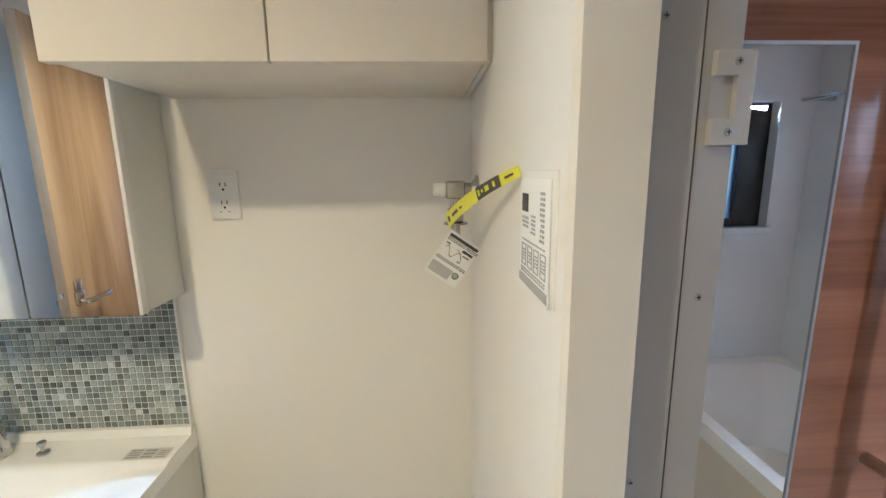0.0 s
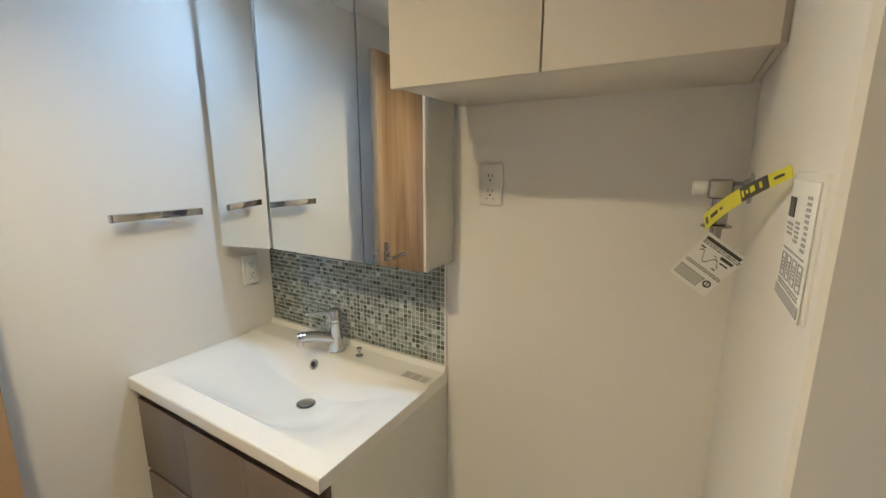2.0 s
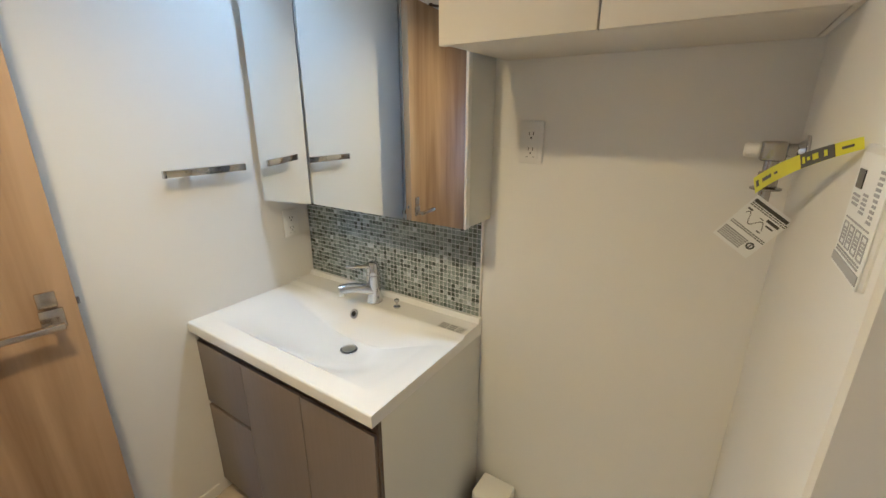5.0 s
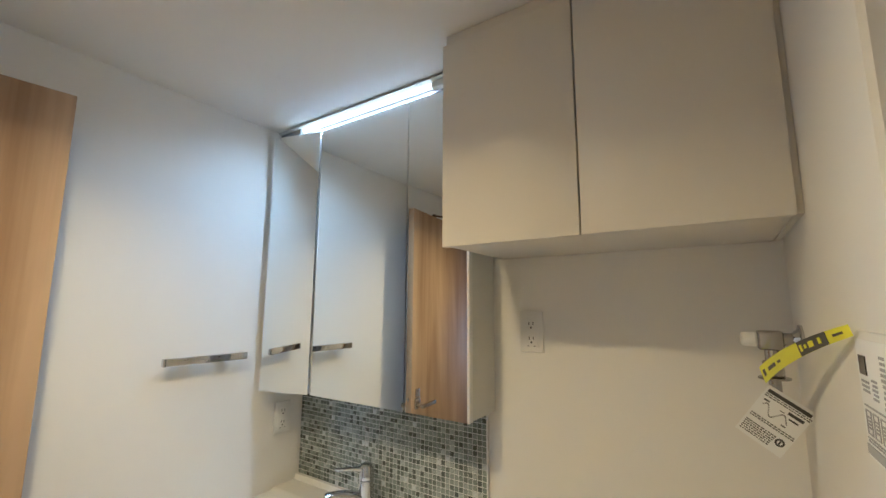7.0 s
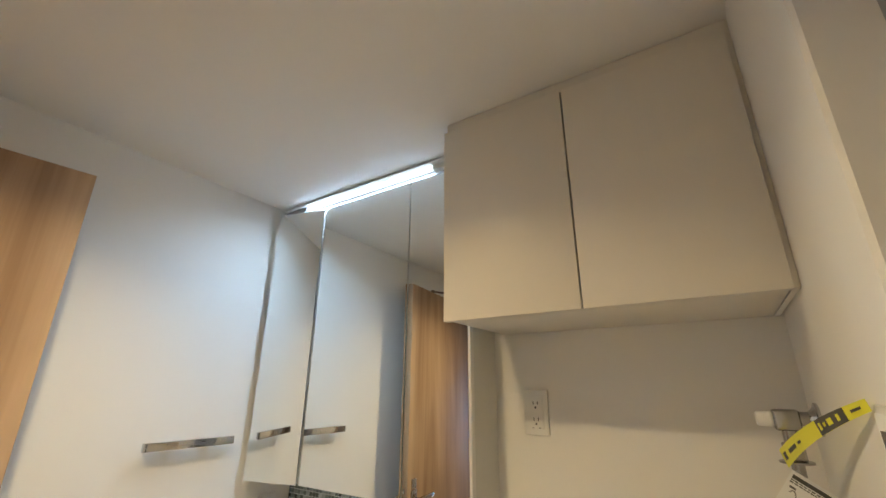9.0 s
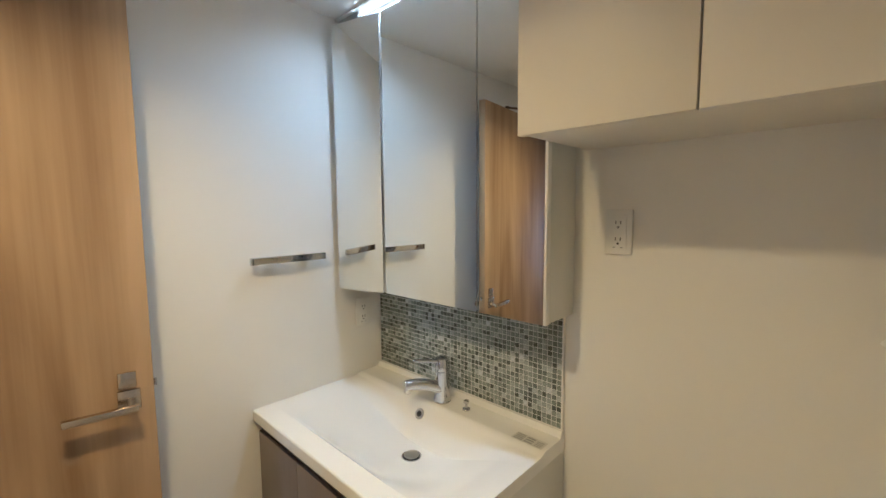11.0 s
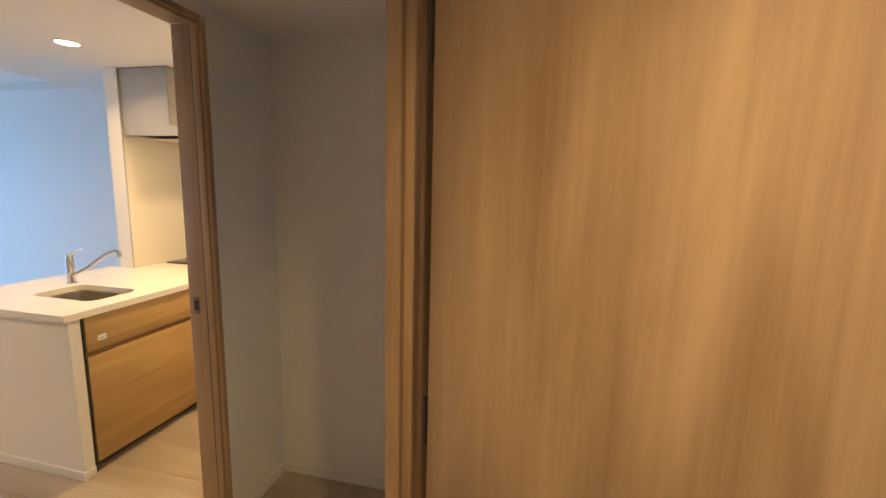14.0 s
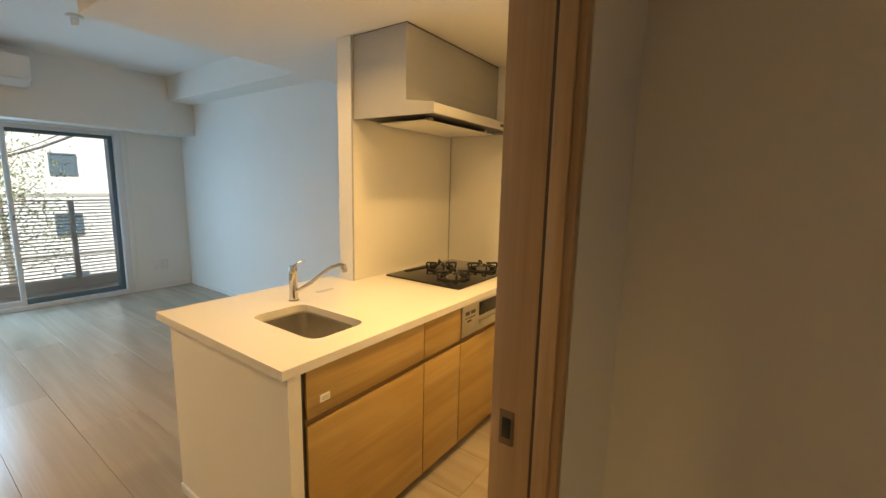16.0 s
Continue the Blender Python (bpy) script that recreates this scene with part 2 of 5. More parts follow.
def prism(outline, axis, lo, hi, bm=None, bevel=0.0):
    """A solid with this outline, in the two other axes in order, from lo to hi along axis (0, 1, 2)."""
    one = bmesh.new()

    def at(p, w):
        q = list(p)
        q.insert(axis, w)
        return q
    low, high = [one.verts.new(at(p, lo)) for p in outline], [one.verts.new(at(p, hi)) for p in outline]
    n = len(outline)
    one.faces.new(low), one.faces.new(high)
    for k in range(n):
        one.faces.new((low[k], low[(k + 1) % n], high[(k + 1) % n], high[k]))
    bmesh.ops.recalc_face_normals(one, faces=one.faces[:])
    if bevel:
        bmesh.ops.bevel(one, geom=one.edges[:], offset=bevel, segments=2, affect="EDGES", profile=0.5)
    return joined(bm, one)


def rounded(x0, x1, y0, y1, r, n=6):
    pts = []
    for cx, cy, a in ((x1 - r, y1 - r, 0), (x0 + r, y1 - r, 90), (x0 + r, y0 + r, 180), (x1 - r, y0 + r, 270)):
        pts += [(cx + r * math.cos(radians(a + 90 * k / n)), cy + r * math.sin(radians(a + 90 * k / n))) for k in range(n + 1)]
    return pts


# ---- the setting ----
CEIL, HALL_CEIL, HIGH = 2.258, 2.15, 2.66
WASH_FLOOR = material("washroom_floor_sheet", (0.55, 0.46, 0.36), 0.45, vary=0.1, scale=8)
structure("floor_washroom", box(-0.89, 0.823, -0.60, 1.19, -0.1, 0.0), WASH_FLOOR, "pale beige washroom floor sheet", "floor")
structure("wall_north", box(-1.0, 0.87, 1.19, 1.31, -0.1, 2.4), PAPER, "cream papered washroom wall behind the basin", "wall")
structure("wall_west", box(-1.02, -0.89, -0.51, 1.19, -0.1, 2.4), PAPER, "white papered washroom side wall", "wall")
structure("wall_recess", prism([(0.775, 1.19), (0.760, 0.455), (0.765, 0.450), (0.823, 0.450), (0.865, 1.19)], 2, 0, 2.4), PAPER, "cream papered stub wall of the washing-machine recess", "wall")
structure("wall_bath_side", boxes((0.757, 0.823, -0.51, -0.32, 0, 2.4), (0.757, 0.823, -0.32, 0.45, 2.06, 2.4)), PAPER, "cream papered wall round the bathroom doorway", "wall")
structure("wall_washroom_door", boxes((-1.02, -0.941, -0.592, -0.51, 0, 2.4), (-0.072, 1.0, -0.592, -0.51, 0, 2.4), (-0.941, -0.072, -0.592, -0.51, 2.105, 2.4)), PAPER, "papered wall with the washroom doorway", "wall")
structure("ceiling_washroom", box(-0.9, 0.87, -0.56, 1.2, CEIL, CEIL + 0.1), CEILING, "white papered washroom ceiling", "ceiling")
structure("floor_hall", box(-2.65, 1.0, -1.53, -0.25, -0.1, -0.012), DARK, "dark sub-floor under the hall boards", "floor")
structure("wall_hall_recess", box(-2.72, -1.02, -0.30, -0.20, 0, 2.4), PAPER, "papered back wall of the dim hall recess", "wall")
structure("ceiling_hall", boxes((-1.95, 1.0, -1.6, -0.596, HALL_CEIL, HALL_CEIL + 0.1), (-1.95, -1.02, -0.596, -0.25, HALL_CEIL, HALL_CEIL + 0.1), (-2.65, -1.95, -1.6, -0.25, HALL_CEIL, HALL_CEIL + 0.1)), CEILING, "papered hall ceiling", "ceiling")
structure("wall_hall_end", box(-1.98, -1.865, -1.53, -0.442, 0, 2.4), PAPER, "papered end wall of the dim hall recess", "wall")
structure("wall_side_passage", boxes((-2.72, -2.60, -1.53, -0.30, 0, 2.4)), PAPER, "papered wall closing the dark side passage", "wall")
structure("wall_hall_far", box(0.95, 1.05, -1.53, -0.598, 0, 2.4), PAPER, "papered end wall of the hall", "wall")
structure("wall_living_door", boxes((-3.6, -1.495, -1.655, -1.53, 0, 2.75), (-0.625, 1.05, -1.655, -1.53, 0, 2.75), (-1.495, -0.625, -1.655, -1.53, 2.10, 2.75)), PAPER, "papered wall with the living room doorway", "wall")
structure("floor_living", box(-3.6, 0.9, -7.6, -1.53, -0.1, -0.012), DARK, "dark sub-floor under the oak boards", "floor")
structure("wall_kitchen_side", box(-3.6, -3.50, -3.30, -1.655, 0, 2.75), PAPER, "papered kitchen side wall", "wall")
structure("wall_living_west", box(-3.6, -3.38, -7.5, -3.30, 0, 2.75), PAPER, "white papered living room side wall", "wall")
structure("wall_living_east", box(0.8, 0.9, -7.5, -1.655, 0, 2.75), PAPER, "white papered living room side wall", "wall")
structure("wall_window", boxes((-3.6, -2.70, -7.62, -7.5, 0, 2.75), (-0.68, 0.9, -7.62, -7.5, 0, 2.75), (-2.70, -0.68, -7.62, -7.5, 1.99, 2.75)), PAPER, "white papered wall round the balcony window", "wall")
structure("wall_hob", box(-3.50, -2.49, -3.30, -3.185, 0, 2.75, 0.003), PAPER, "white papered partition behind the hob", "wall")
structure("ceiling_kitchen", box(-3.55, -1.55, -4.15, -1.6, 2.265, 2.75), CEILING, "lowered kitchen ceiling with a fascia", "ceiling")
structure("ceiling_living", box(-3.6, 0.9, -7.6, -1.6, HIGH, 2.8), CEILING, "white living room ceiling", "ceiling")
structure("beam_window", box(-3.38, 0.8, -7.5, -7.1, 2.0, HIGH), PAPER, "boxed beam above the balcony window", "beam")
structure("beam_side", box(-3.38, -3.1, -7.1, -4.15, 2.38, HIGH), PAPER, "boxed beam along the living room wall", "beam")
structure("baseboard_hall", boxes((-1.865, -1.857, -1.522, -0.442, 0, 0.05), (-1.857, -1.505, -1.53, -1.522, 0, 0.05), bevel=0.002), WHITE, "low white baseboard in the hall recess", "baseboard")
structure("baseboard_living", boxes((-3.38, -3.371, -7.49, -3.30, 0, 0.06), (-3.371, -2.74, -7.5, -7.491, 0, 0.06), bevel=0.002), WHITE, "low white baseboard in the living room", "baseboard")
structure("baseboard_washroom", boxes((-0.89, -0.882, 0.34, 0.60, 0, 0.05), (0.02, 0.772, 1.182, 1.19, 0, 0.05), bevel=0.002), WHITE, "low white baseboard in the washroom", "baseboard")


def door_frame(name, label, hinge_x, latch_x, y_in, y_out, stop, top, seal_mat):
    """Two jambs and a head with a door stop and a sealing groove. stop: the y range of the stop."""
    frame_thing = thing(name, label, "door frame", (hinge_x, (y_in + y_out) / 2, 0), kind="structure")
    lo, hi = min(y_in, y_out), max(y_in, y_out)
    for x, way in ((hinge_x, 1), (latch_x, -1)):
        part("jamb", box(x - way * 0.022, x, lo, hi, 0, top, 0.002), FRAME_WOOD, frame_thing)
        part("stop", box(x, x + way * 0.008, stop[0], stop[1], 0, top - 0.011, 0.0025), FRAME_WOOD, frame_thing)
        seal = stop[0] - 0.006 if stop[0] - lo > hi - stop[1] else stop[1]
        part("seal", box(x, x + way * 0.005, seal, seal + 0.006, 0, top - 0.011), seal_mat, frame_thing, "rubber door seal")
    part("head", box(hinge_x, latch_x, lo, hi, top, top + 0.022, 0.002), FRAME_WOOD, frame_thing)
    part("head_stop", box(hinge_x, latch_x, stop[0], stop[1], top - 0.011, top, 0.002), FRAME_WOOD, frame_thing)
    return frame_thing


wash_frame = door_frame("doorframe_washroom", "light wood door frame of the washroom", -0.918, -0.072 - 0.022, -0.516, -0.595, (-0.595, -0.562), 2.083, material("tan_seal", (0.24, 0.155, 0.085), 0.6))
living_frame = door_frame("doorframe_living", "light wood door frame of the living room", -1.495 + 0.022, -0.625 - 0.022, -1.531, -1.668, (-1.576, -1.545), 2.078, BROWN)
part("strike_plate", boxes((-1.473, -1.4715, -1.648, -1.618, 0.965, 1.035), bevel=0.0005), material("bronze_plate", (0.22, 0.16, 0.11), 0.35, 0.8, vary=0.05, scale=60), living_frame, "bronze-toned strike plate with a dark latch hole")
part("latch_hole", box(-1.4715, -1.4705, -1.642, -1.624, 0.980, 1.020, 0.0003), BLACK, living_frame)

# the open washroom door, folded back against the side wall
# frame wood painted darker here, for the shade between jamb and leaf
part("casing", box(-0.941, -0.886, -0.514, -0.484, 0, 2.105, 0.002), wood("shaded_gap_wood", (0.13, 0.075, 0.038), (0.22, 0.13, 0.07), rough=0.6), wash_frame, "hinge-side strip in wood darkened for the shaded gap")
door = thing("door_1", "open light oak veneer washroom door with a satin handle", "door", (-0.80, -0.462, 0.0), kind="structure")
leaf = part("leaf", box(-0.836, -0.80, -0.462, 0.322, 0.012, 2.066, 0.0015), DOOR_WOOD, door)
for z in (0.30, 1.02, 1.78):
    hinge = part("hinge", rod((-0.826, -0.476, z - 0.05), (-0.826, -0.476, z + 0.05), 0.007, bevel=0.002), BROWN, door, "dark bronze hinge")
    part("hinge_leaf", box(-0.838, -0.812, -0.4655, -0.4622, z - 0.05, z + 0.05, 0.0005), BROWN, hinge)
part("thumb_turn_plate", box(-0.80, -0.792, 0.245, 0.285, 1.045, 1.088, 0.003), NICKEL, door, "square satin metal thumb-turn plate")
part("rose", box(-0.80, -0.790, 0.242, 0.292, 0.985, 1.040, 0.003), NICKEL, door, "square satin metal rose")
handle = part("handle", sweep([(-0.79, 0.270, 1.000), (-0.755, 0.270, 1.000)], 0.010), NICKEL, door, "flat satin lever handle")
part("lever", box(-0.765, -0.748, 0.135, 0.285, 0.992, 1.010, 0.003), NICKEL, handle)
part("latch_bolt", box(-0.823, -0.813, 0.322, 0.330, 1.03, 1.05, 0.002), CHROME, door, "small chrome latch bolt")
part("back_rose", box(-0.846, -0.836, 0.242, 0.292, 0.985, 1.040, 0.003), NICKEL, door)
part("back_lever", boxes((-0.872, -0.860, 0.14, 0.283, 0.988, 1.010), (-0.860, -0.846, 0.258, 0.278, 0.99, 1.008), bevel=0.002), NICKEL, door)
door.location, door.rotation_euler = (-0.853, -0.482, 0), (0, 0, radians(-8.2))
closer = thing("door_stay", "thin dark metal stay arm above the open door", "door stay", (-0.78, -0.1, 2.08))
part("arm", sweep([(-0.800, 0.02, 2.080), (-0.70, -0.22, 2.082), (-0.58, -0.52, 2.070)], 0.006, sides=8), BROWN, closer)
part("pivot", rod((-0.800, 0.02, 2.0665), (-0.800, 0.02, 2.088), 0.011, bevel=0.002), BROWN, closer)

# ---- washroom: basin unit ----
L, R, BACK, FRONT = -0.888, 0.014, 1.188, 0.606


def washbasin():
    top = thing("washbasin", "glossy white moulded washbasin top with a wide shallow bowl", "washbasin", ((L + R) / 2, 0.9, 0.80))
    nx, ny = 100, 100
    bm = bmesh.new()
    cx, cy = -0.40, 0.855

    def height(x, y):
        if y > 1.165:
            return 0.828
        side = max(0.0, min(1.0, (x - L - 0.008) / (cx - L) if x < cx else (R - 0.012 - x) / (R - cx)))
        front, back = max(0.0, min(1.0, (y - 0.676) / 0.20)), max(0.0, min(1.0, (1.058 - y) / 0.072))
        side = min(1.0, side * 1.12)
        wing = side * side * (3 - 2 * side)
        depth = 0.112 * (0.06 * min(1.0, side * 4) + 0.94 * wing)
        lift = 0.008 * max(0.0, min(1.0, (y - 1.050) / 0.02))
        return 0.800 - depth * front * (2 - front) * back ** 1.3 * (2 - back) ** 0.6 + lift
    grid = [[bm.verts.new((L + (R - L) * i / nx, FRONT + (BACK - FRONT) * j / ny, height(L + (R - L) * i / nx, FRONT + (BACK - FRONT) * j / ny))) for i in range(nx + 1)] for j in range(ny + 1)]
    for j in range(ny):
        for i in range(nx):
            bm.faces.new((grid[j][i], grid[j][i + 1], grid[j + 1][i + 1], grid[j + 1][i]))
    rim = [grid[0][i] for i in range(nx + 1)] + [grid[j][nx] for j in range(1, ny + 1)] + [grid[ny][i] for i in range(nx - 1, -1, -1)] + [grid[j][0] for j in range(ny - 1, 0, -1)]
    low = [bm.verts.new((v.co.x, v.co.y, 0.762)) for v in rim]
    for k in range(len(rim)):
        bm.faces.new((rim[k], low[k], low[(k + 1) % len(rim)], rim[(k + 1) % len(rim)]))
    bmesh.ops.recalc_face_normals(bm, faces=bm.faces[:])
    sharp = [e for e in bm.edges if len(e.link_faces) == 2 and e.calc_face_angle() > 1.2 and max(v.co.y for v in e.verts) < 0.61 and min(v.co.z for v in e.verts) > 0.77]
    bmesh.ops.bevel(bm, geom=sharp, offset=0.006, segments=3, affect="EDGES", profile=0.5)
    part("bowl", bm, BASIN, top)
    dz = height(cx, 0.925)
    drain = part("drain", rod((cx, 0.925, dz - 0.002), (cx, 0.925, dz + 0.003), 0.033, bevel=0.002, sides=32), CHROME, top, "chrome waste with a black slot")
    part("drain_cap", rod((cx, 0.925, dz + 0.003), (cx, 0.925, dz + 0.008), 0.026, bevel=0.003, sides=32), STEEL, drain)
    part("drain_slot", rod((cx, 0.925, dz + 0.003), (cx, 0.925, dz + 0.004), 0.028, sides=32), BLACK, drain)
    ox, oy = -0.476, 1.036
    spot = Vector((ox, oy, height(ox, oy)))
    out = Vector((height(ox - 0.005, oy) - height(ox + 0.005, oy), height(ox, oy - 0.005) - height(ox, oy + 0.005), 0.01)).normalized()
    over = part("overflow", rod(spot - out * 0.010, spot + out * 0.0042, 0.0195, bevel=0.002, sides=28), CHROME, top, "chrome overflow ring")
    part("overflow_hole", rod(spot + out * 0.003, spot + out * 0.0050, 0.0105, sides=24), BLACK, over)
    return top


washbasin()

QX = -0.428
faucet = thing("basin_faucet", "chrome single-lever basin mixer tap", "faucet", (QX, 1.105, 0.808))
part("base", rod((QX, 1.105, 0.808), (QX, 1.105, 0.816), 0.032, bevel=0.003, sides=36), CHROME, faucet)
part("body", sweep([(QX, 1.105, 0.814), (QX, 1.105, 0.835), (QX, 1.105, 0.86), (QX, 1.106, 0.90), (QX, 1.107, 0.922)], [0.031, 0.029, 0.027, 0.0255, 0.025], sides=32), CHROME, faucet)
part("collar", rod((QX, 1.107, 0.9222), (QX, 1.107, 0.9262), 0.0225, sides=32), GREY_PLASTIC, faucet, "dark joint ring")
part("cap", sweep([(QX, 1.107, 0.926), (QX, 1.107, 0.962), (QX, 1.106, 0.972), (QX, 1.105, 0.977)], [0.0255, 0.0255, 0.022, 0.012], sides=32), CHROME, faucet)
spout = part("spout", sweep(arc((QX, 1.10, 0.855), (QX - 0.035, 1.045, 0.892), (QX - 0.066, 0.984, 0.884)), [0.023, 0.023, 0.022, 0.0215, 0.021, 0.0205, 0.020, 0.0195, 0.019, 0.0185, 0.018], sides=24), CHROME, faucet)
part("aerator", rod((QX - 0.061, 0.993, 0.880), (QX - 0.062, 0.991, 0.858), 0.0125, bevel=0.002), STEEL, spout)
part("lever", sweep([(QX, 1.100, 0.958), (QX - 0.022, 1.062, 0.965), (QX - 0.044, 1.018, 0.972), (QX - 0.049, 1.007, 0.973)], [0.012, 0.0072, 0.0066, 0.0045], sides=16), CHROME, faucet)

knob = thing("popup_knob", "small chrome pop-up waste knob on the basin deck", "knob", (-0.318, 1.112, 0.81))
part("base", rod((-0.318, 1.112, 0.808), (-0.318, 1.112, 0.814), 0.014, bevel=0.0015), CHROME, knob)
part("stem", rod((-0.318, 1.112, 0.814), (-0.318, 1.112, 0.835), 0.0045, sides=14), CHROME, knob)
part("head", rod((-0.318, 1.112, 0.832), (-0.318, 1.112, 0.843), 0.010, bevel=0.003), CHROME, knob)


def bars(parent, rows, mat=INK):
    for r in rows:
        part("print", box(*r), mat, parent)


sticker = thing("care_label", "silver care label with small grey print on the basin", "label", (-0.05, 1.09, 0.81))
part("sheet", box(-0.105, 0.000, 1.072, 1.114, 0.8082, 0.8088), material("silver_foil", (0.62, 0.61, 0.58), 0.35, 0.3, vary=0.05, scale=60), sticker)
bars(sticker, [(-0.100, -0.070, 1.104 - k * 0.009, 1.109 - k * 0.009, 0.8088, 0.8091) for k in range(4)] + [(-0.064, -0.036, 1.077 + k * 0.012, 1.084 + k * 0.012, 0.8088, 0.8091) for k in range(3)] + [(-0.028, -0.006, 1.077 + k * 0.008, 1.080 + k * 0.008, 0.8088, 0.8091) for k in range(4)], GREY_PLASTIC)

vanity = thing("vanity_cabinet", "taupe vanity cabinet with drawers, doors and a white side", "cabinet", ((L + R) / 2, 0.9, 0))
part("carcass", boxes((L + 0.002, L + 0.016, 0.650, BACK, 0.06, 0.760), (L + 0.016, R - 0.016, BACK - 0.01, BACK, 0.06, 0.760), (L + 0.016, R - 0.016, 0.650, BACK - 0.01, 0.06, 0.075)), SIDE, vanity)
part("side_panel", box(R - 0.016, R - 0.001, 0.6425, BACK, 0.0, 0.761, 0.001), SIDE, vanity, "greyish white laminate side panel")
# brown strip stands in for the dark gap between door and side panel
part("gap_strip", box(R - 0.0085, R - 0.001, 0.630, 0.642, 0.0, 0.760), BROWN, vanity, "dark brown strip in place of the shaded gap beside the door")
part("plinth", box(L + 0.002, R - 0.016, 0.672, 0.70, 0.0, 0.06), BROWN, vanity, "dark recessed plinth")
part("finger_rail", box(L + 0.002, R - 0.0095, 0.632, 0.650, 0.716, 0.760, 0.001), BROWN, vanity, "dark brown finger rail")
for name, x0, x1, z0, z1 in (("drawer", L + 0.004, -0.606, 0.452, 0.719), ("drawer", L + 0.004, -0.606, 0.065, 0.436), ("door", -0.603, -0.299, 0.065, 0.719), ("door", -0.295, R - 0.010, 0.065, 0.719)):
    part(name, box(x0, x1, 0.622, 0.640, z0, z1, 0.0012), VANITY, vanity)
part("drawer_rail", box(L + 0.004, -0.606, 0.634, 0.650, 0.436, 0.452), BROWN, vanity, "dark brown drawer rail")

# ---- washroom: mirror cabinet with its lamp ----
cab = thing("mirror_cabinet", "three-door mirror cabinet with a white side and slightly open doors", "mirror cabinet", (-0.39, 1.09, 1.2))
carcass = part("carcass", box(-0.84, 0.020, 1.172, 1.188, 1.198, 2.21), SIDE, cab, "greyish white cabinet carcass")
part("side_panel", box(0.020, 0.034, 1.040, 1.188, 1.196, 2.214, 0.001), SIDE, cab, "greyish white side panel")
part("bottom_panel", box(-0.84, 0.020, 1.040, 1.172, 1.198, 1.210), SIDE, cab)
part("top_panel", box(-0.84, 0.020, 1.040, 1.172, 2.196, 2.208), SIDE, cab)
for x in (-0.640, -0.197):
    part("divider", box(x - 0.006, x + 0.006, 1.045, 1.172, 1.210, 2.196), SIDE, cab)
part("filler", box(-0.889, -0.862, 1.0, 1.188, 1.196, 2.22), SIDE, cab, "grey side filler strip")


def mirror_door(x0, x1, y0, y1):
    """A mirrored door from (x0, y0) to (x1, y1) with a thin frame behind its glass."""
    a, b = Vector((x0, y0, 0)), Vector((x1, y1, 0))
    way = (b - a).normalized()
    out = Vector((way.y, -way.x, 0))
    made = []
    for d0, d1, grow in ((0.0, 0.004, 0.0), (0.0045, 0.018, -0.003)):
        p = [a - way * grow - out * d0, b + way * grow - out * d0, b + way * grow - out * d1, a - way * grow - out * d1]
        made.append(prism([(v.x, v.y) for v in p], 2, 1.195 - grow, 2.214 + grow))
    glass = part("mirror_door", made[0], MIRROR, cab, "silvered mirror door")
    part("door_back", made[1], PLASTIC, glass, "white door backing")


mirror_door(-0.857, -0.644, 0.958, 1.014)
mirror_door(-0.640, -0.199, 1.020, 1.020)
mirror_door(-0.195, 0.030, 1.0205, 1.0192)
part("door_edge", box(0.0305, 0.0385, 1.0186, 1.0385, 1.195, 2.214, 0.001), WHITE, cab, "white edge strip of the mirror door")
light = part("lamp_housing", box(-0.880, 0.034, 1.022, 1.07, 2.218, 2.252, 0.002), GREY_PLASTIC, cab, "dark grey lamp housing")
part("diffuser", box(-0.748, -0.090, 1.006, 1.0195, 2.2325, 2.2455, 0.004, segments=3), glowing("cool_led", (0.86, 0.98, 1.0), 2.0), light, "glowing cool white light bar")
# plate added above the bar to block its light from the ceiling
part("glow_shield", box(-0.880, 0.034, 0.985, 1.022, 2.2475, 2.2515), SIDE, light, "thin pale plate added to keep lamp glow off the ceiling")
part("lamp_cap", box(-0.090, 0.034, 0.999, 1.0215, 2.224, 2.246, 0.002), SIDE, light)
part("lamp_cap", box(-0.880, -0.748, 0.999, 1.0215, 2.224, 2.246, 0.002), GREY_PLASTIC, light)

# ---- washroom: walls' fittings ----
towel = thing("towel_bar", "chrome rectangular towel bar on the wall", "towel bar", (-0.88, 0.755, 1.335))
part("bar", box(-0.862, -0.848, 0.618, 0.895, 1.322, 1.347, 0.002), CHROME, towel)
for y in (0.70, 0.82):
    part("bracket", box(-0.889, -0.862, y - 0.012, y + 0.012, 1.320, 1.341, 0.002), CHROME, towel)
part("joint", box(-0.8622, -0.8476, 0.7545, 0.7565, 1.3218, 1.3472), GREY_PLASTIC, towel, "fine dark joint line")
part("end_cap", box(-0.8625, -0.8475, 0.610, 0.6178, 1.3215, 1.3475, 0.002), CHROME, towel)

cup = thing("wall_cupboard", "cream two-door wall cupboard above the washing-machine recess", "cupboard", (0.41, 1.0, 1.667))
part("carcass", box(0.066, 0.755, 0.860, 1.188, 1.671, 2.226, 0.001), CUPBOARD, cup)
part("door", box(0.063, 0.4075, 0.838, 0.858, 1.667, 2.221, 0.0012), CUPBOARD, cup)
part("door", box(0.4115, 0.757, 0.838, 0.858, 1.667, 2.221, 0.0012), CUPBOARD, cup)
part("side_filler", box(0.7572, 0.7678, 0.852, 1.188, 1.671, CEIL - 0.001), CUPBOARD, cup, "cream side filler strip")
part("top_filler", box(0.066, 0.757, 0.852, 1.188, 2.2265, CEIL - 0.001), CUPBOARD, cup, "cream top filler strip")


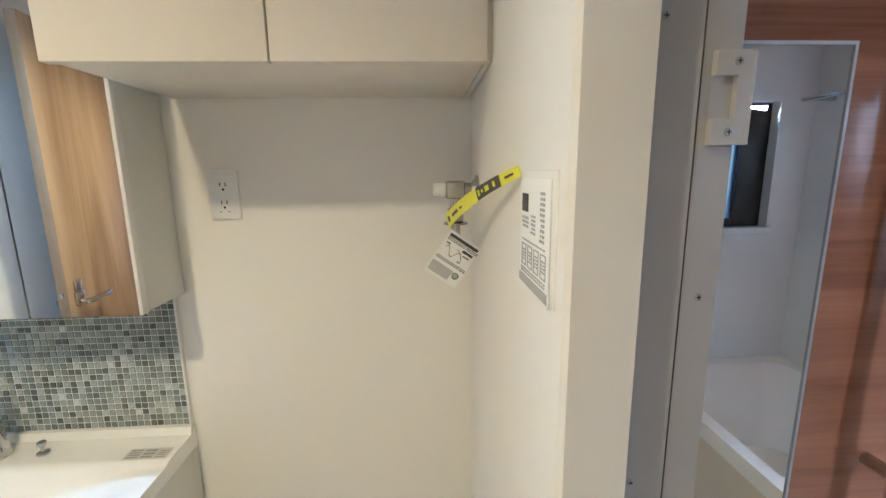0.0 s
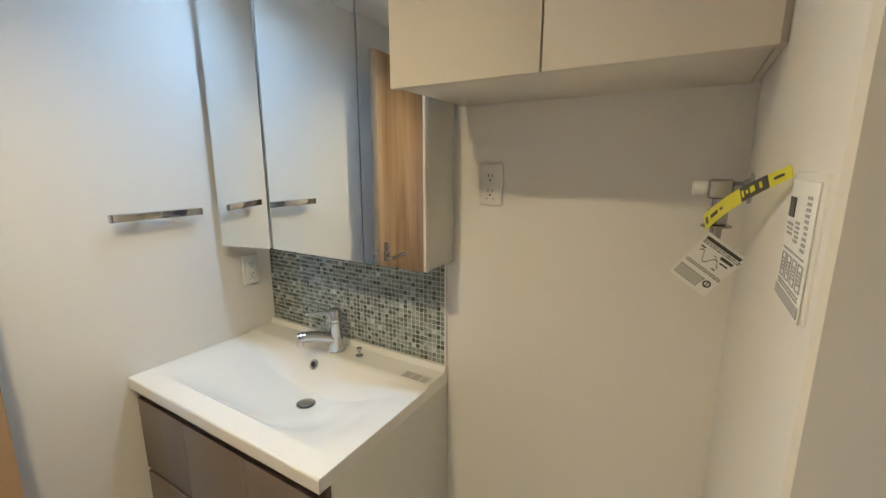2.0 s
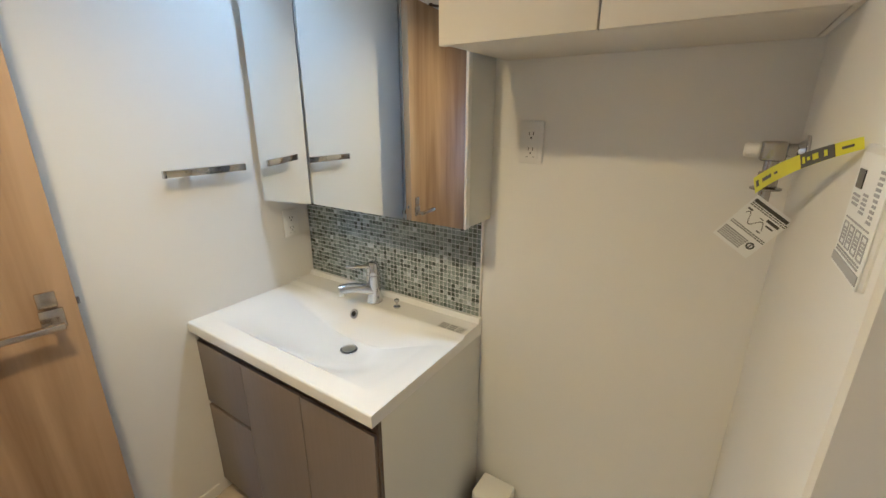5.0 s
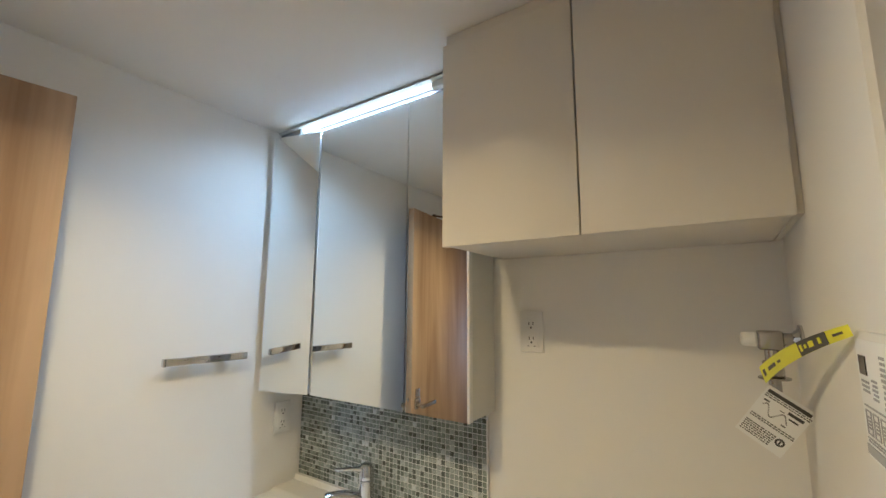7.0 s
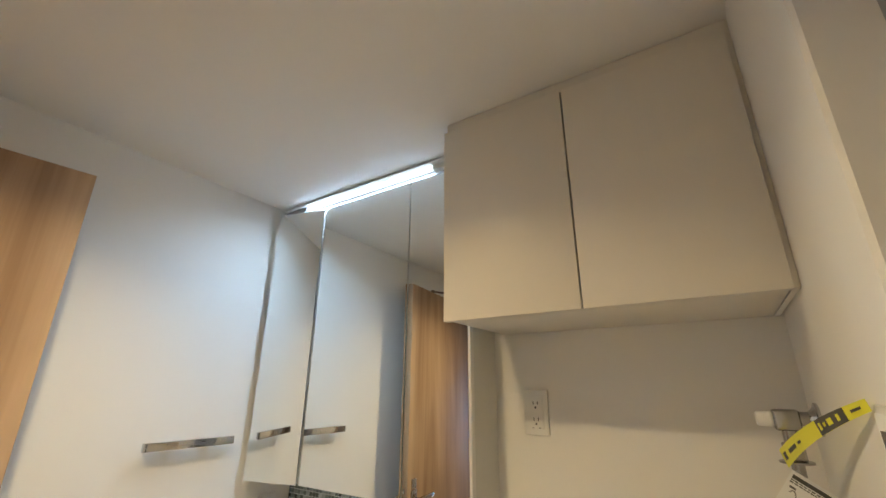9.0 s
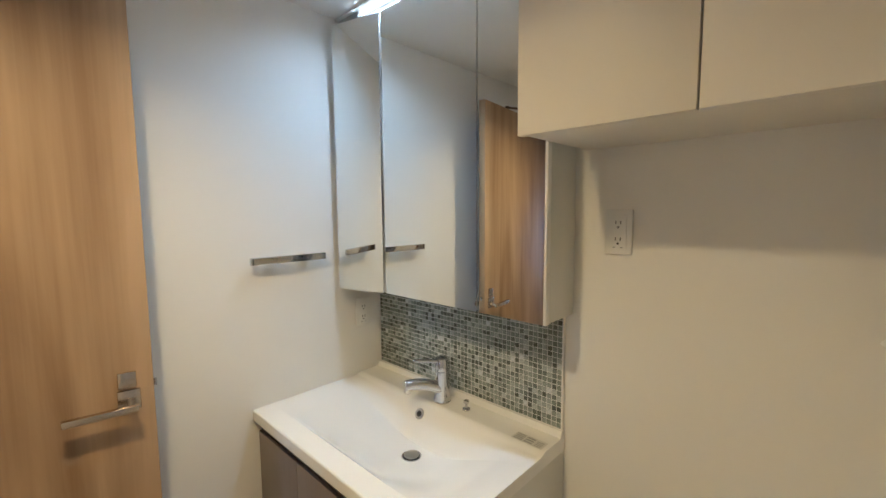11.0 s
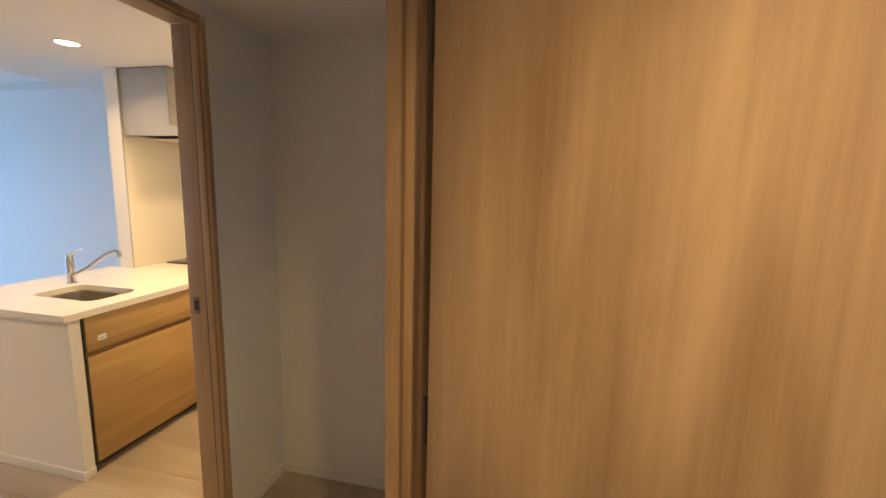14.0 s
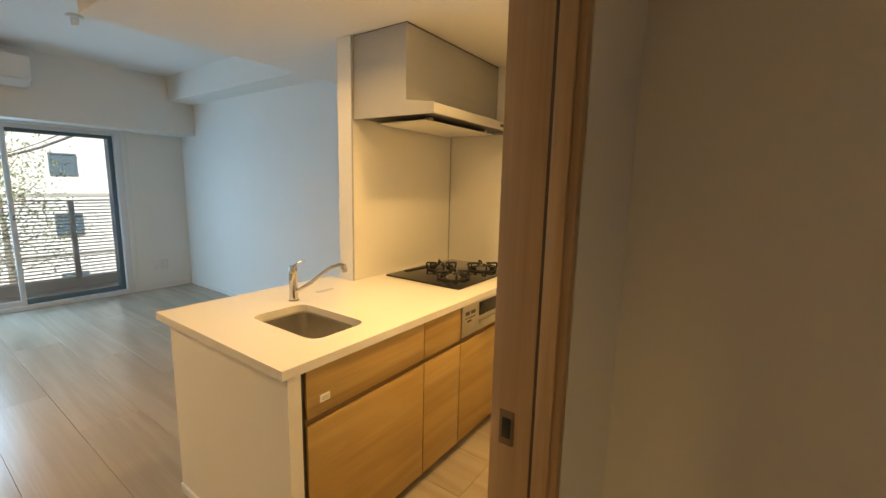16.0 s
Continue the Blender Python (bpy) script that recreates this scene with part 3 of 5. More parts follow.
def outlet(at, wall, label):
    """A double wall outlet: at its centre; wall: its turn about the upright axis, in degrees."""
    ob = thing("wall_outlet", label, "outlet", at)
    plate = part("plate", box(at[0] - 0.036, at[0] + 0.036, at[1] - 0.008, at[1], at[2] - 0.060, at[2] + 0.060, 0.002), PLASTIC, ob)
    part("insert", box(at[0] - 0.022, at[0] + 0.022, at[1] - 0.010, at[1] - 0.0075, at[2] - 0.046, at[2] + 0.046, 0.001), PLASTIC, plate)
    for dz in (-0.022, 0.022):
        for dx in (-0.0065, 0.0065):
            part("slot", box(at[0] + dx - 0.0012, at[0] + dx + 0.0012, at[1] - 0.0104, at[1] - 0.0098, at[2] + dz - 0.001, at[2] + dz + 0.008), BLACK, plate)
        part("earth_hole", rod((at[0], at[1] - 0.0104, at[2] + dz - 0.009), (at[0], at[1] - 0.0098, at[2] + dz - 0.009), 0.003, sides=12), BLACK, plate)
    for x in (-0.010, 0.010):
        part("earth_clip", box(at[0] + x - 0.003, at[0] + x + 0.003, at[1] - 0.0104, at[1] - 0.0098, at[2] - 0.043, at[2] - 0.040), GREY_PLASTIC, plate)
    ob.rotation_euler = (0, 0, radians(wall))
    return ob


outlet((0.161, 1.189, 1.444), 0, "white double wall outlet above the washing-machine recess")
outlet((-0.889, 1.087, 1.072), 90, "white wall outlet under the mirror cabinet")
outlet((-2.96, -7.499, 0.32), 180, "white wall outlet low beside the balcony window")
outlet((-3.07, -7.499, 0.32), 180, "white wall outlet low beside the balcony window")

# washing-machine tap on the recess side wall, with its paper tag and tape
TX, TY, TZ = 0.771, 1.045, 1.455
TAP_METAL = material("tap_metal", (0.42, 0.41, 0.40), 0.25, 1.0, vary=0.04, scale=20)
tap = thing("washer_tap", "chrome washing-machine tap with a white handle", "tap", (TX, TY, TZ))
part("flange", rod((TX, TY, TZ), (TX - 0.006, TY, TZ), 0.030, bevel=0.002, sides=32), CHROME, tap, "chrome wall flange")
part("flange_dome", rod((TX - 0.006, TY, TZ), (TX - 0.016, TY, TZ), 0.023, end=0.014, sides=28), CHROME, tap)
part("inlet", rod((TX - 0.014, TY, TZ), (TX - 0.034, TY, TZ), 0.013), TAP_METAL, tap)
part("body", box(TX - 0.072, TX - 0.030, TY - 0.018, TY + 0.018, TZ - 0.021, TZ + 0.017, 0.005, segments=3), TAP_METAL, tap, "brushed metal tap body")
part("handle", rod((TX - 0.072, TY, TZ - 0.001), (TX - 0.099, TY, TZ - 0.001), 0.0145, end=0.0135, bevel=0.004, sides=28), PLASTIC, tap, "white plastic tap handle")
part("neck", rod((TX - 0.050, TY, TZ - 0.021), (TX - 0.050, TY, TZ - 0.042), 0.0125), TAP_METAL, tap)
part("collar", rod((TX - 0.050, TY, TZ - 0.042), (TX - 0.050, TY, TZ - 0.074), 0.0175, bevel=0.003, sides=8), TAP_METAL, tap)
nozzle = part("nozzle", rod((TX - 0.050, TY, TZ - 0.074), (TX - 0.050, TY, TZ - 0.102), 0.0105, bevel=0.002), TAP_METAL, tap)
part("stop_ring", rod((TX - 0.050, TY, TZ - 0.074), (TX - 0.050, TY, TZ - 0.078), 0.027, bevel=0.001, sides=28), TAP_METAL, nozzle)

FADED_INK = material("faded_ink", (0.40, 0.41, 0.43), 0.5)
TAG_INK = material("tag_ink", (0.13, 0.13, 0.13), 0.5)
tag = thing("paper_tag", "white printed paper tag hanging askew from the washing-machine tap", "paper tag", (0.713, 1.03, 1.30))
tag_rng = random.Random(8)
fine_print = []
for z in [-0.047 + 0.0042 * k for k in range(6)] + [-0.014, -0.010, 0.033, 0.037]:
    x = -0.037
    while x < (0.036 if z > -0.02 else 0.014):
        w = tag_rng.uniform(0.002, 0.006)
        fine_print.append((x, x + w, -0.0012, -0.0006, z, z + 0.0024))
        x += w + tag_rng.uniform(0.0008, 0.002)
sketch = []
for k in range(30):
    x, z = -0.031 + 0.0016 * k, 0.010 + 0.011 * math.sin(k * 0.33 + 0.6) * (1 - 0.012 * k)
    sketch.append((x, x + 0.0024, -0.0012, -0.0006, z, z + 0.0016))
sketch += [(-0.034, -0.024, -0.0012, -0.0006, 0.024, 0.0275), (0.010, 0.018, -0.0012, -0.0006, -0.001, 0.0015), (-0.004, 0.004, -0.0012, -0.0006, 0.022, 0.0235)]
for name, mat, rows in (("card", LABEL, [(-0.041, 0.041, -0.0004, 0.0004, -0.054, 0.054)]),
                        ("print", INK, [(-0.037, 0.037, -0.0012, -0.0006, 0.041, 0.048), (0.008, 0.034, -0.0012, -0.0006, 0.024, 0.030), (0.014, 0.030, -0.0012, -0.0006, 0.016, 0.019)]),
                        ("small_print", TAG_INK, fine_print),
                        ("drawing", TAG_INK, sketch),
                        ("emblem", INK, [(0.026 + 0.0062 * math.cos(k * math.pi / 6) - 0.0016, 0.026 + 0.0062 * math.cos(k * math.pi / 6) + 0.0016, -0.0014, -0.0006, -0.030 + 0.0062 * math.sin(k * math.pi / 6) - 0.0016, -0.030 + 0.0062 * math.sin(k * math.pi / 6) + 0.0016) for k in range(12)] + [(0.0248, 0.0272, -0.0014, -0.0006, -0.034, -0.026)])):
    ob = new(name, mesh_of(name, boxes(*rows), mat))
    ob.parent = tag
    ob.rotation_euler = (0, radians(35), 0)
    if name == "small_print":
        tagged(ob, kind="stuff")

tape = thing("warning_tape", "yellow plastic warning tape strung from the tap to the wall", "tape", (0.74, 0.85, 1.45))
path = arc((0.700, 1.005, 1.388), (0.724, 0.83, 1.452), (0.7560, 0.598, 1.492), 48)


def ribbon(pts, half, thick, shift=0.0):
    bm, rows = bmesh.new(), []
    for i, p in enumerate(pts):
        wide = half * (1.0 - 0.58 * max(0.0, (1.0 - p.y) / 0.4))
        way = (pts[min(i + 1, len(pts) - 1)] - pts[max(i - 1, 0)]).normalized()
        side = Vector((-0.25, 0.25, 1.0))
        side = (side - way * side.dot(way)).normalized()
        face = way.cross(side).normalized()
        if face.x > 0:
            face = -face
        q = p + face * shift
        rows.append([bm.verts.new(v) for v in (q - side * wide, q + side * wide, q + side * wide + face * thick, q - side * wide + face * thick)])
    for r, t in zip(rows, rows[1:]):
        for k in range(4):
            bm.faces.new((r[k], r[(k + 1) % 4], t[(k + 1) % 4], t[k]))
    bm.faces.new(rows[0]), bm.faces.new(rows[-1])
    bmesh.ops.recalc_face_normals(bm, faces=bm.faces[:])
    return bm


part("strip", ribbon(path, 0.0152, 0.0004), YELLOW, tape)
for k0, k1, half in ((29, 41, 0.0150), (7, 13, 0.0034), (2, 4, 0.0060), (15, 17, 0.0022), (43, 46, 0.0030)):
    part("print", ribbon(path[k0:k1 + 1], half, 0.0005, 0.0006), INK, tape)
for k0, k1, half in ((30, 31, 0.0070), (32, 33, 0.0040), (34, 36, 0.0065), (38, 39, 0.0070)):
    part("lettering", ribbon(path[k0:k1 + 1], half, 0.0004, 0.0014), YELLOW, tape, "yellow lettering in the black block")

RX = 0.7625
remote = thing("bath_remote", "white bath heater remote panel with a small dark display", "remote panel", (RX, 0.53, 1.42))
part("plate", box(RX - 0.0045, RX + 0.004, 0.474, 0.594, 1.368, 1.492, 0.002), PLASTIC, remote)
part("cover_film", box(RX - 0.0062, RX - 0.005, 0.484, 0.590, 1.366, 1.484, 0.0003), LABEL, remote, "printed protective film")
part("display", box(RX - 0.0072, RX - 0.0062, 0.558, 0.580, 1.449, 1.468), BLACK_GLASS, remote, "small dark display")
part("band", box(RX - 0.0071, RX - 0.0062, 0.487, 0.588, 1.3695, 1.3790), FADED_INK, remote, "grey printed band along the lower edge")
for k in range(4):
    y = 0.492 + k * 0.0235
    part("button", boxes((RX - 0.0070, RX - 0.0062, y, y + 0.0012, 1.390, 1.414), (RX - 0.0070, RX - 0.0062, y + 0.0158, y + 0.017, 1.390, 1.414), (RX - 0.0070, RX - 0.0062, y, y + 0.017, 1.4128, 1.414), (RX - 0.0070, RX - 0.0062, y, y + 0.017, 1.390, 1.3912)), FADED_INK, remote, "outlined button field")
film_rng = random.Random(4)
film_rows = []
for y0, y1, z0, z1, step in ((0.494, 0.582, 1.382, 1.387, 0.0032), (0.496, 0.506, 1.396, 1.409, 0.0034), (0.5195, 0.5295, 1.396, 1.409, 0.0034), (0.543, 0.553, 1.396, 1.409, 0.0034), (0.5665, 0.5765, 1.396, 1.409, 0.0034), (0.500, 0.513, 1.424, 1.470, 0.0050), (0.530, 0.545, 1.428, 1.447, 0.0042), (0.556, 0.580, 1.432, 1.443, 0.0045), (0.496, 0.580, 1.4175, 1.420, 0.0030)):
    z = z0
    while z < z1:
        y = y0
        while y < y1:
            w = film_rng.uniform(0.0015, 0.0050)
            film_rows.append((RX - 0.0070, RX - 0.0062, y, min(y + w, y1), z, z + step * 0.55))
            y += w + film_rng.uniform(0.0010, 0.0040)
        z += step
tagged(part("small_print", boxes(*film_rows), FADED_INK, remote, "fine grey printing on the film"), kind="stuff")

pan = thing("washer_pan", "white plastic washing-machine drip pan on the floor", "drip pan", (0.385, 0.86, 0))
pan_bm = boxes((0.066, 0.096, 0.545, 1.06, 0.0, 0.10), (0.676, 0.706, 0.545, 1.18, 0.0, 0.10), (0.096, 0.676, 0.545, 0.575, 0.0, 0.10), (0.19, 0.676, 1.145, 1.18, 0.0, 0.105), bevel=0.006)
part("rim", pan_bm, PLASTIC, pan)
part("corner_block", prism([(0.055, 1.075), (0.075, 1.058), (0.165, 1.058), (0.190, 1.083), (0.190, 1.182), (0.055, 1.182)], 2, 0.0, 0.152, bevel=0.009), PLASTIC, pan, "tall rounded white corner block")
part("tray", box(0.096, 0.676, 0.575, 1.145, 0.001, 0.02), PLASTIC, pan)

# ---- washroom: ceiling fittings ----
WARM_GLOW = glowing("warm_led", (1.0, 0.80, 0.56), 30.0)


def downlight(x, y, z, label):
    ob = thing("downlight", label, "downlight", (x, y, z), "round ceiling downlights")
    bm = bmesh.new()
    bmesh.ops.create_cone(bm, cap_ends=False, segments=40, radius1=0.058, radius2=0.049, depth=0.006)
    bmesh.ops.translate(bm, verts=bm.verts, vec=(x, y, z - 0.003))
    bmesh.ops.solidify(bm, geom=bm.faces[:], thickness=0.002)
    part("trim_ring", bm, PLASTIC, ob)
    part("lens", rod((x, y, z - 0.0005), (x, y, z - 0.004), 0.048, sides=40), WARM_GLOW, ob, "glowing warm white lens")


downlight(-0.068, 0.058, CEIL, "round warm white ceiling downlight, switched on")
downlight(-2.03, -2.95, 2.265, "round warm white kitchen downlight, switched on")

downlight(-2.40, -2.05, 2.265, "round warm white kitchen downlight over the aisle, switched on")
# added fixture for the unseen hall fill
downlight(0.45, -1.06, HALL_CEIL, "added downlight out of view, faint amber fill for the hall")
# added fixture for the unseen living room fill
downlight(-0.30, -4.00, HIGH, "added downlight out of view, warm fill for the living room")

vent = thing("ceiling_vent", "white ceiling exhaust vent with fine slats", "vent", (0.45, 0.345, CEIL))
part("backing", box(0.322, 0.58, 0.225, 0.466, CEIL - 0.003, CEIL - 0.001), DARK, vent, "dark duct opening")
part("frame", boxes((0.314, 0.322, 0.217, 0.474, CEIL - 0.007, CEIL - 0.001), (0.58, 0.588, 0.217, 0.474, CEIL - 0.007, CEIL - 0.001), (0.322, 0.58, 0.217, 0.225, CEIL - 0.007, CEIL - 0.001), (0.322, 0.58, 0.466, 0.474, CEIL - 0.007, CEIL - 0.001), bevel=0.001), PLASTIC, vent)
for k in range(20):
    y = 0.2285 + k * 0.0119
    part("slat", box(0.322, 0.58, y, y + 0.0055, CEIL - 0.0065, CEIL - 0.003), PLASTIC, vent)
for k in range(5):
    x = 0.360 + k * 0.045
    part("cross_slat", box(x, x + 0.004, 0.225, 0.466, CEIL - 0.006, CEIL - 0.003), PLASTIC, vent)

# ---- the bathroom beyond its door frame ----
SCREW = material("screw_steel", (0.42, 0.41, 0.39), 0.35, 0.8, vary=0.05, scale=80)
STRIKE = material("cast_strike", (0.50, 0.495, 0.48), 0.45, 0.2, vary=0.04, scale=30)
bath_frame = thing("doorframe_bathroom", "grey aluminium bathroom door frame with a strike plate", "door frame", (0.91, 0.48, 0), kind="structure")
part("jamb", prism([(0.826, 0.470), (0.862, 0.4705), (0.866, 0.4690), (0.870, 0.4690), (0.870, 0.470), (0.904, 0.470), (0.904, 0.490), (0.826, 0.490)], 2, 0.0, 2.05), ALUMINIUM, bath_frame)
part("groove", box(0.8702, 0.8716, 0.4690, 0.4705, 0.0, 2.02), BROWN, bath_frame, "dark sealing groove")
part("jamb", box(0.824, 0.892, -0.33, -0.306, 0.0, 2.05, 0.002), ALUMINIUM, bath_frame)
part("head", box(0.826, 0.904, -0.306, 0.468, 2.02, 2.05, 0.002), ALUMINIUM, bath_frame)
part("sill", box(0.826, 0.904, -0.306, 0.462, 0.0, 0.03, 0.003), ALUMINIUM, bath_frame)
strike = part("strike_plate", boxes((0.879, 0.911, 0.4625, 0.4690, 1.564, 1.583), (0.879, 0.911, 0.4625, 0.4690, 1.510, 1.531), (0.897, 0.911, 0.4625, 0.4690, 1.531, 1.564)), STRIKE, bath_frame, "cast grey metal strike plate")
part("strike_pocket", box(0.879, 0.897, 0.4678, 0.4692, 1.531, 1.564), ALUMINIUM, strike, "shadowed strike pocket")
for x, y, z in ((0.896, 0.4624, 1.574), (0.893, 0.4624, 1.520), (0.838, 0.4699, 1.609), (0.8875, 0.4699, 1.379), (0.8385, 0.4699, 1.195)):
    screw = part("screw", rod((x, y, z), (x, y - 0.0016, z), 0.0036, bevel=0.0006, sides=16), SCREW, bath_frame)
    part("cross_slot", boxes((x - 0.0022, x + 0.0022, y - 0.0019, y - 0.0015, z - 0.0005, z + 0.0005), (x - 0.0005, x + 0.0005, y - 0.0019, y - 0.0015, z - 0.0022, z + 0.0022)), BLACK, screw)

structure("floor_bathroom", box(0.823, 2.7, -0.9, 0.8, -0.1, 0.0), BATH, "pale grey bathroom floor", "floor")
structure("ceiling_bathroom", box(0.870, 2.7, -0.9, 0.8, 2.1, 2.2), BATH, "white bathroom ceiling panel", "ceiling")
structure("wall_bath_accent", box(0.892, 2.65, 0.66, 0.78, 0, 2.1), BATH_WOOD, "glossy dark wood-grain bathroom accent wall", "wall")
structure("wall_bath_far", box(2.54, 2.65, -0.79, 0.66, 0, 2.1), BATH, "white glossy bathroom wall panel", "wall")
structure("wall_bath_window", boxes((0.892, 2.08, -0.9, -0.79, 0, 2.1), (2.37, 2.54, -0.9, -0.79, 0, 2.1), (2.08, 2.37, -0.9, -0.79, 0, 1.20), (2.08, 2.37, -0.9, -0.79, 1.80, 2.1)), BATH, "white glossy bathroom wall with a small window", "wall")
structure("wall_bath_inner", boxes((0.866, 0.892, -0.79, -0.33, 0, 2.1), (0.868, 0.892, 0.491, 0.66, 0, 2.1), (0.868, 0.892, -0.33, 0.491, 2.051, 2.1)), BATH, "white bathroom wall panel beside the door", "wall")

bath_window = thing("window_2", "small bathroom window with a black frame and frosted pane", "window", (2.225, -0.86, 1.5), kind="structure")
part("window_frame", boxes((2.08, 2.11, -0.88, -0.84, 1.20, 1.80), (2.225, 2.37, -0.88, -0.84, 1.20, 1.80), (2.11, 2.225, -0.88, -0.84, 1.20, 1.24), (2.11, 2.225, -0.88, -0.84, 1.76, 1.80), bevel=0.002), BLACK, bath_window, "black window frame")
pane = part("pane", box(2.11, 2.225, -0.866, -0.860, 1.24, 1.76), FROST, bath_window, "frosted bluish pane")
pane.visible_shadow = False
part("window_sill", box(2.06, 2.39, -0.79, -0.775, 1.165, 1.20, 0.003), BATH, bath_window)

tub = thing("bathtub", "glossy white bathtub with a beige apron", "bathtub", (2.14, -0.06, 0))
tub_bm = bmesh.new()
outer, inner, low = rounded(1.74, 2.538, -0.788, 0.655, 0.02), rounded(1.80, 2.49, -0.73, 0.60, 0.10), rounded(1.88, 2.44, -0.62, 0.48, 0.12)
loops = [[tub_bm.verts.new((x, y, z)) for x, y in pts] for pts, z in ((outer, 0.44), (outer, 0.505), (inner, 0.50), (low, 0.10))]
for a, b in zip(loops, loops[1:]):
    for k in range(len(a)):
        tub_bm.faces.new((a[k], a[(k + 1) % len(a)], b[(k + 1) % len(a)], b[k]))
tub_bm.faces.new(loops[-1])
bmesh.ops.recalc_face_normals(tub_bm, faces=tub_bm.faces[:])
part("shell", tub_bm, TUB, tub)
part("apron", box(1.752, 1.77, -0.786, 0.652, 0.0, 0.44), material("apron_panel", (0.60, 0.56, 0.48), 0.3, vary=0.02), tub, "beige apron panel")

bath_mirror = thing("bath_mirror", "tall frameless bathroom mirror on the accent wall", "mirror", (1.06, 0.65, 1.3))
part("glass", box(0.965, 1.186, 0.650, 0.6595, 0.985, 1.640), MIRROR, bath_mirror)
part("edge", boxes((1.186, 1.190, 0.648, 0.6595, 0.981, 1.644), (0.961, 0.965, 0.648, 0.6595, 0.981, 1.644), (0.965, 1.186, 0.648, 0.6595, 1.640, 1.644), (0.965, 1.186, 0.648, 0.6595, 0.981, 0.985)), GREY_PLASTIC, bath_mirror, "thin grey mirror edge")
bar = thing("shower_bar", "chrome vertical shower bar on the accent wall", "shower bar", (1.32, 0.62, 1.1))
part("bar", rod((1.318, 0.612, 1.00), (1.318, 0.612, 1.95), 0.0125, bevel=0.004), CHROME, bar)
for z in (1.05, 1.90):
    part("bracket", rod((1.318, 0.659, z), (1.318, 0.612, z), 0.010), CHROME, bar)
rail = thing("bath_towel_rail", "chrome rail on the bathroom wall by the window", "towel rail", (2.40, -0.77, 1.80))
part("bar", rod((2.43, -0.745, 1.80), (2.43, 0.0, 1.80), 0.010), CHROME, rail)
part("bracket", rod((2.539, -0.70, 1.80), (2.43, -0.70, 1.80), 0.012), CHROME, rail)
part("bracket", rod((2.539, -0.05, 1.80), (2.43, -0.05, 1.80), 0.012), CHROME, rail)

# ---- kitchen ----
KX, KY = -1.512, -2.428
end_wall = thing("counter_end_wall", "white papered end wall of the kitchen counter", "half wall", (-1.55, -2.9, 0), kind="structure")
part("wall", box(-1.582, -1.532, -3.30, -2.432, 0, 0.826), PAPER, end_wall)
part("baseboard", boxes((-1.532, -1.524, -3.30, -2.424, 0, 0.05), (-1.582, -1.532, -2.432, -2.424, 0, 0.05), bevel=0.002), WHITE, end_wall, "low white baseboard")
part("back_panel", box(-2.49, -1.582, -3.30, -3.25, 0, 0.826), PAPER, end_wall)

worktop = thing("kitchen_worktop", "off-white resin kitchen worktop with a sink cut-out", "worktop", (-2.5, -2.9, 0.83))
SX0, SX1, SY0, SY1 = -2.010, -1.735, -3.010, -2.565
top_bm = bmesh.new()
ring = rounded(SX0, SX1, SY0, SY1, 0.055)
ring_top, ring_low = [top_bm.verts.new((x, y, 0.862)) for x, y in ring], [top_bm.verts.new((x, y, 0.828)) for x, y in ring]
n = len(ring)
for k in range(n):
    top_bm.faces.new((ring_top[k], ring_low[k], ring_low[(k + 1) % n], ring_top[(k + 1) % n]))
X_LEFT, Y_BACK = -3.499, -3.388
outer_corners = []
for verts, z in ((ring_top, 0.862), (ring_low, 0.828)):
    corner = [top_bm.verts.new((x, y, z)) for x, y in ((KX, Y_BACK), (KX, KY), (-2.20, KY), (-2.20, Y_BACK))]
    outer_corners.append(corner)
    m = n // 4
    quarter = [verts[:m], verts[m:2 * m], verts[2 * m:3 * m], verts[3 * m:]]
    # fan each rounded corner to the worktop's own corner
    for group, c in ((quarter[0], corner[1]), (quarter[1], corner[2]), (quarter[2], corner[3]), (quarter[3], corner[0])):
        for p, q in zip(group, group[1:]):
            top_bm.faces.new((p, q, c))
    for (g0, g1), (c0, c1) in (((quarter[0], quarter[1]), (corner[1], corner[2])), ((quarter[1], quarter[2]), (corner[2], corner[3])), ((quarter[2], quarter[3]), (corner[3], corner[0])), ((quarter[3], quarter[0]), (corner[0], corner[1]))):
        top_bm.faces.new((g0[-1], g1[0], c1, c0))
top_bm.faces.new((outer_corners[0][0], outer_corners[0][1], outer_corners[1][1], outer_corners[1][0]))
top_bm.faces.new((outer_corners[0][1], outer_corners[0][2], outer_corners[1][2], outer_corners[1][1]))
top_bm.faces.new((outer_corners[0][3], outer_corners[0][0], outer_corners[1][0], outer_corners[1][3]))
bmesh.ops.remove_doubles(top_bm, verts=top_bm.verts, dist=1e-5)
bmesh.ops.recalc_face_normals(top_bm, faces=top_bm.faces[:])
part("slab", top_bm, COUNTER, worktop, smooth=False)
part("slab", prism([(-2.20, KY), (X_LEFT, KY), (X_LEFT, -3.184), (-2.487, -3.184), (-2.487, Y_BACK), (-2.20, Y_BACK)], 2, 0.828, 0.862), COUNTER, worktop, smooth=False)

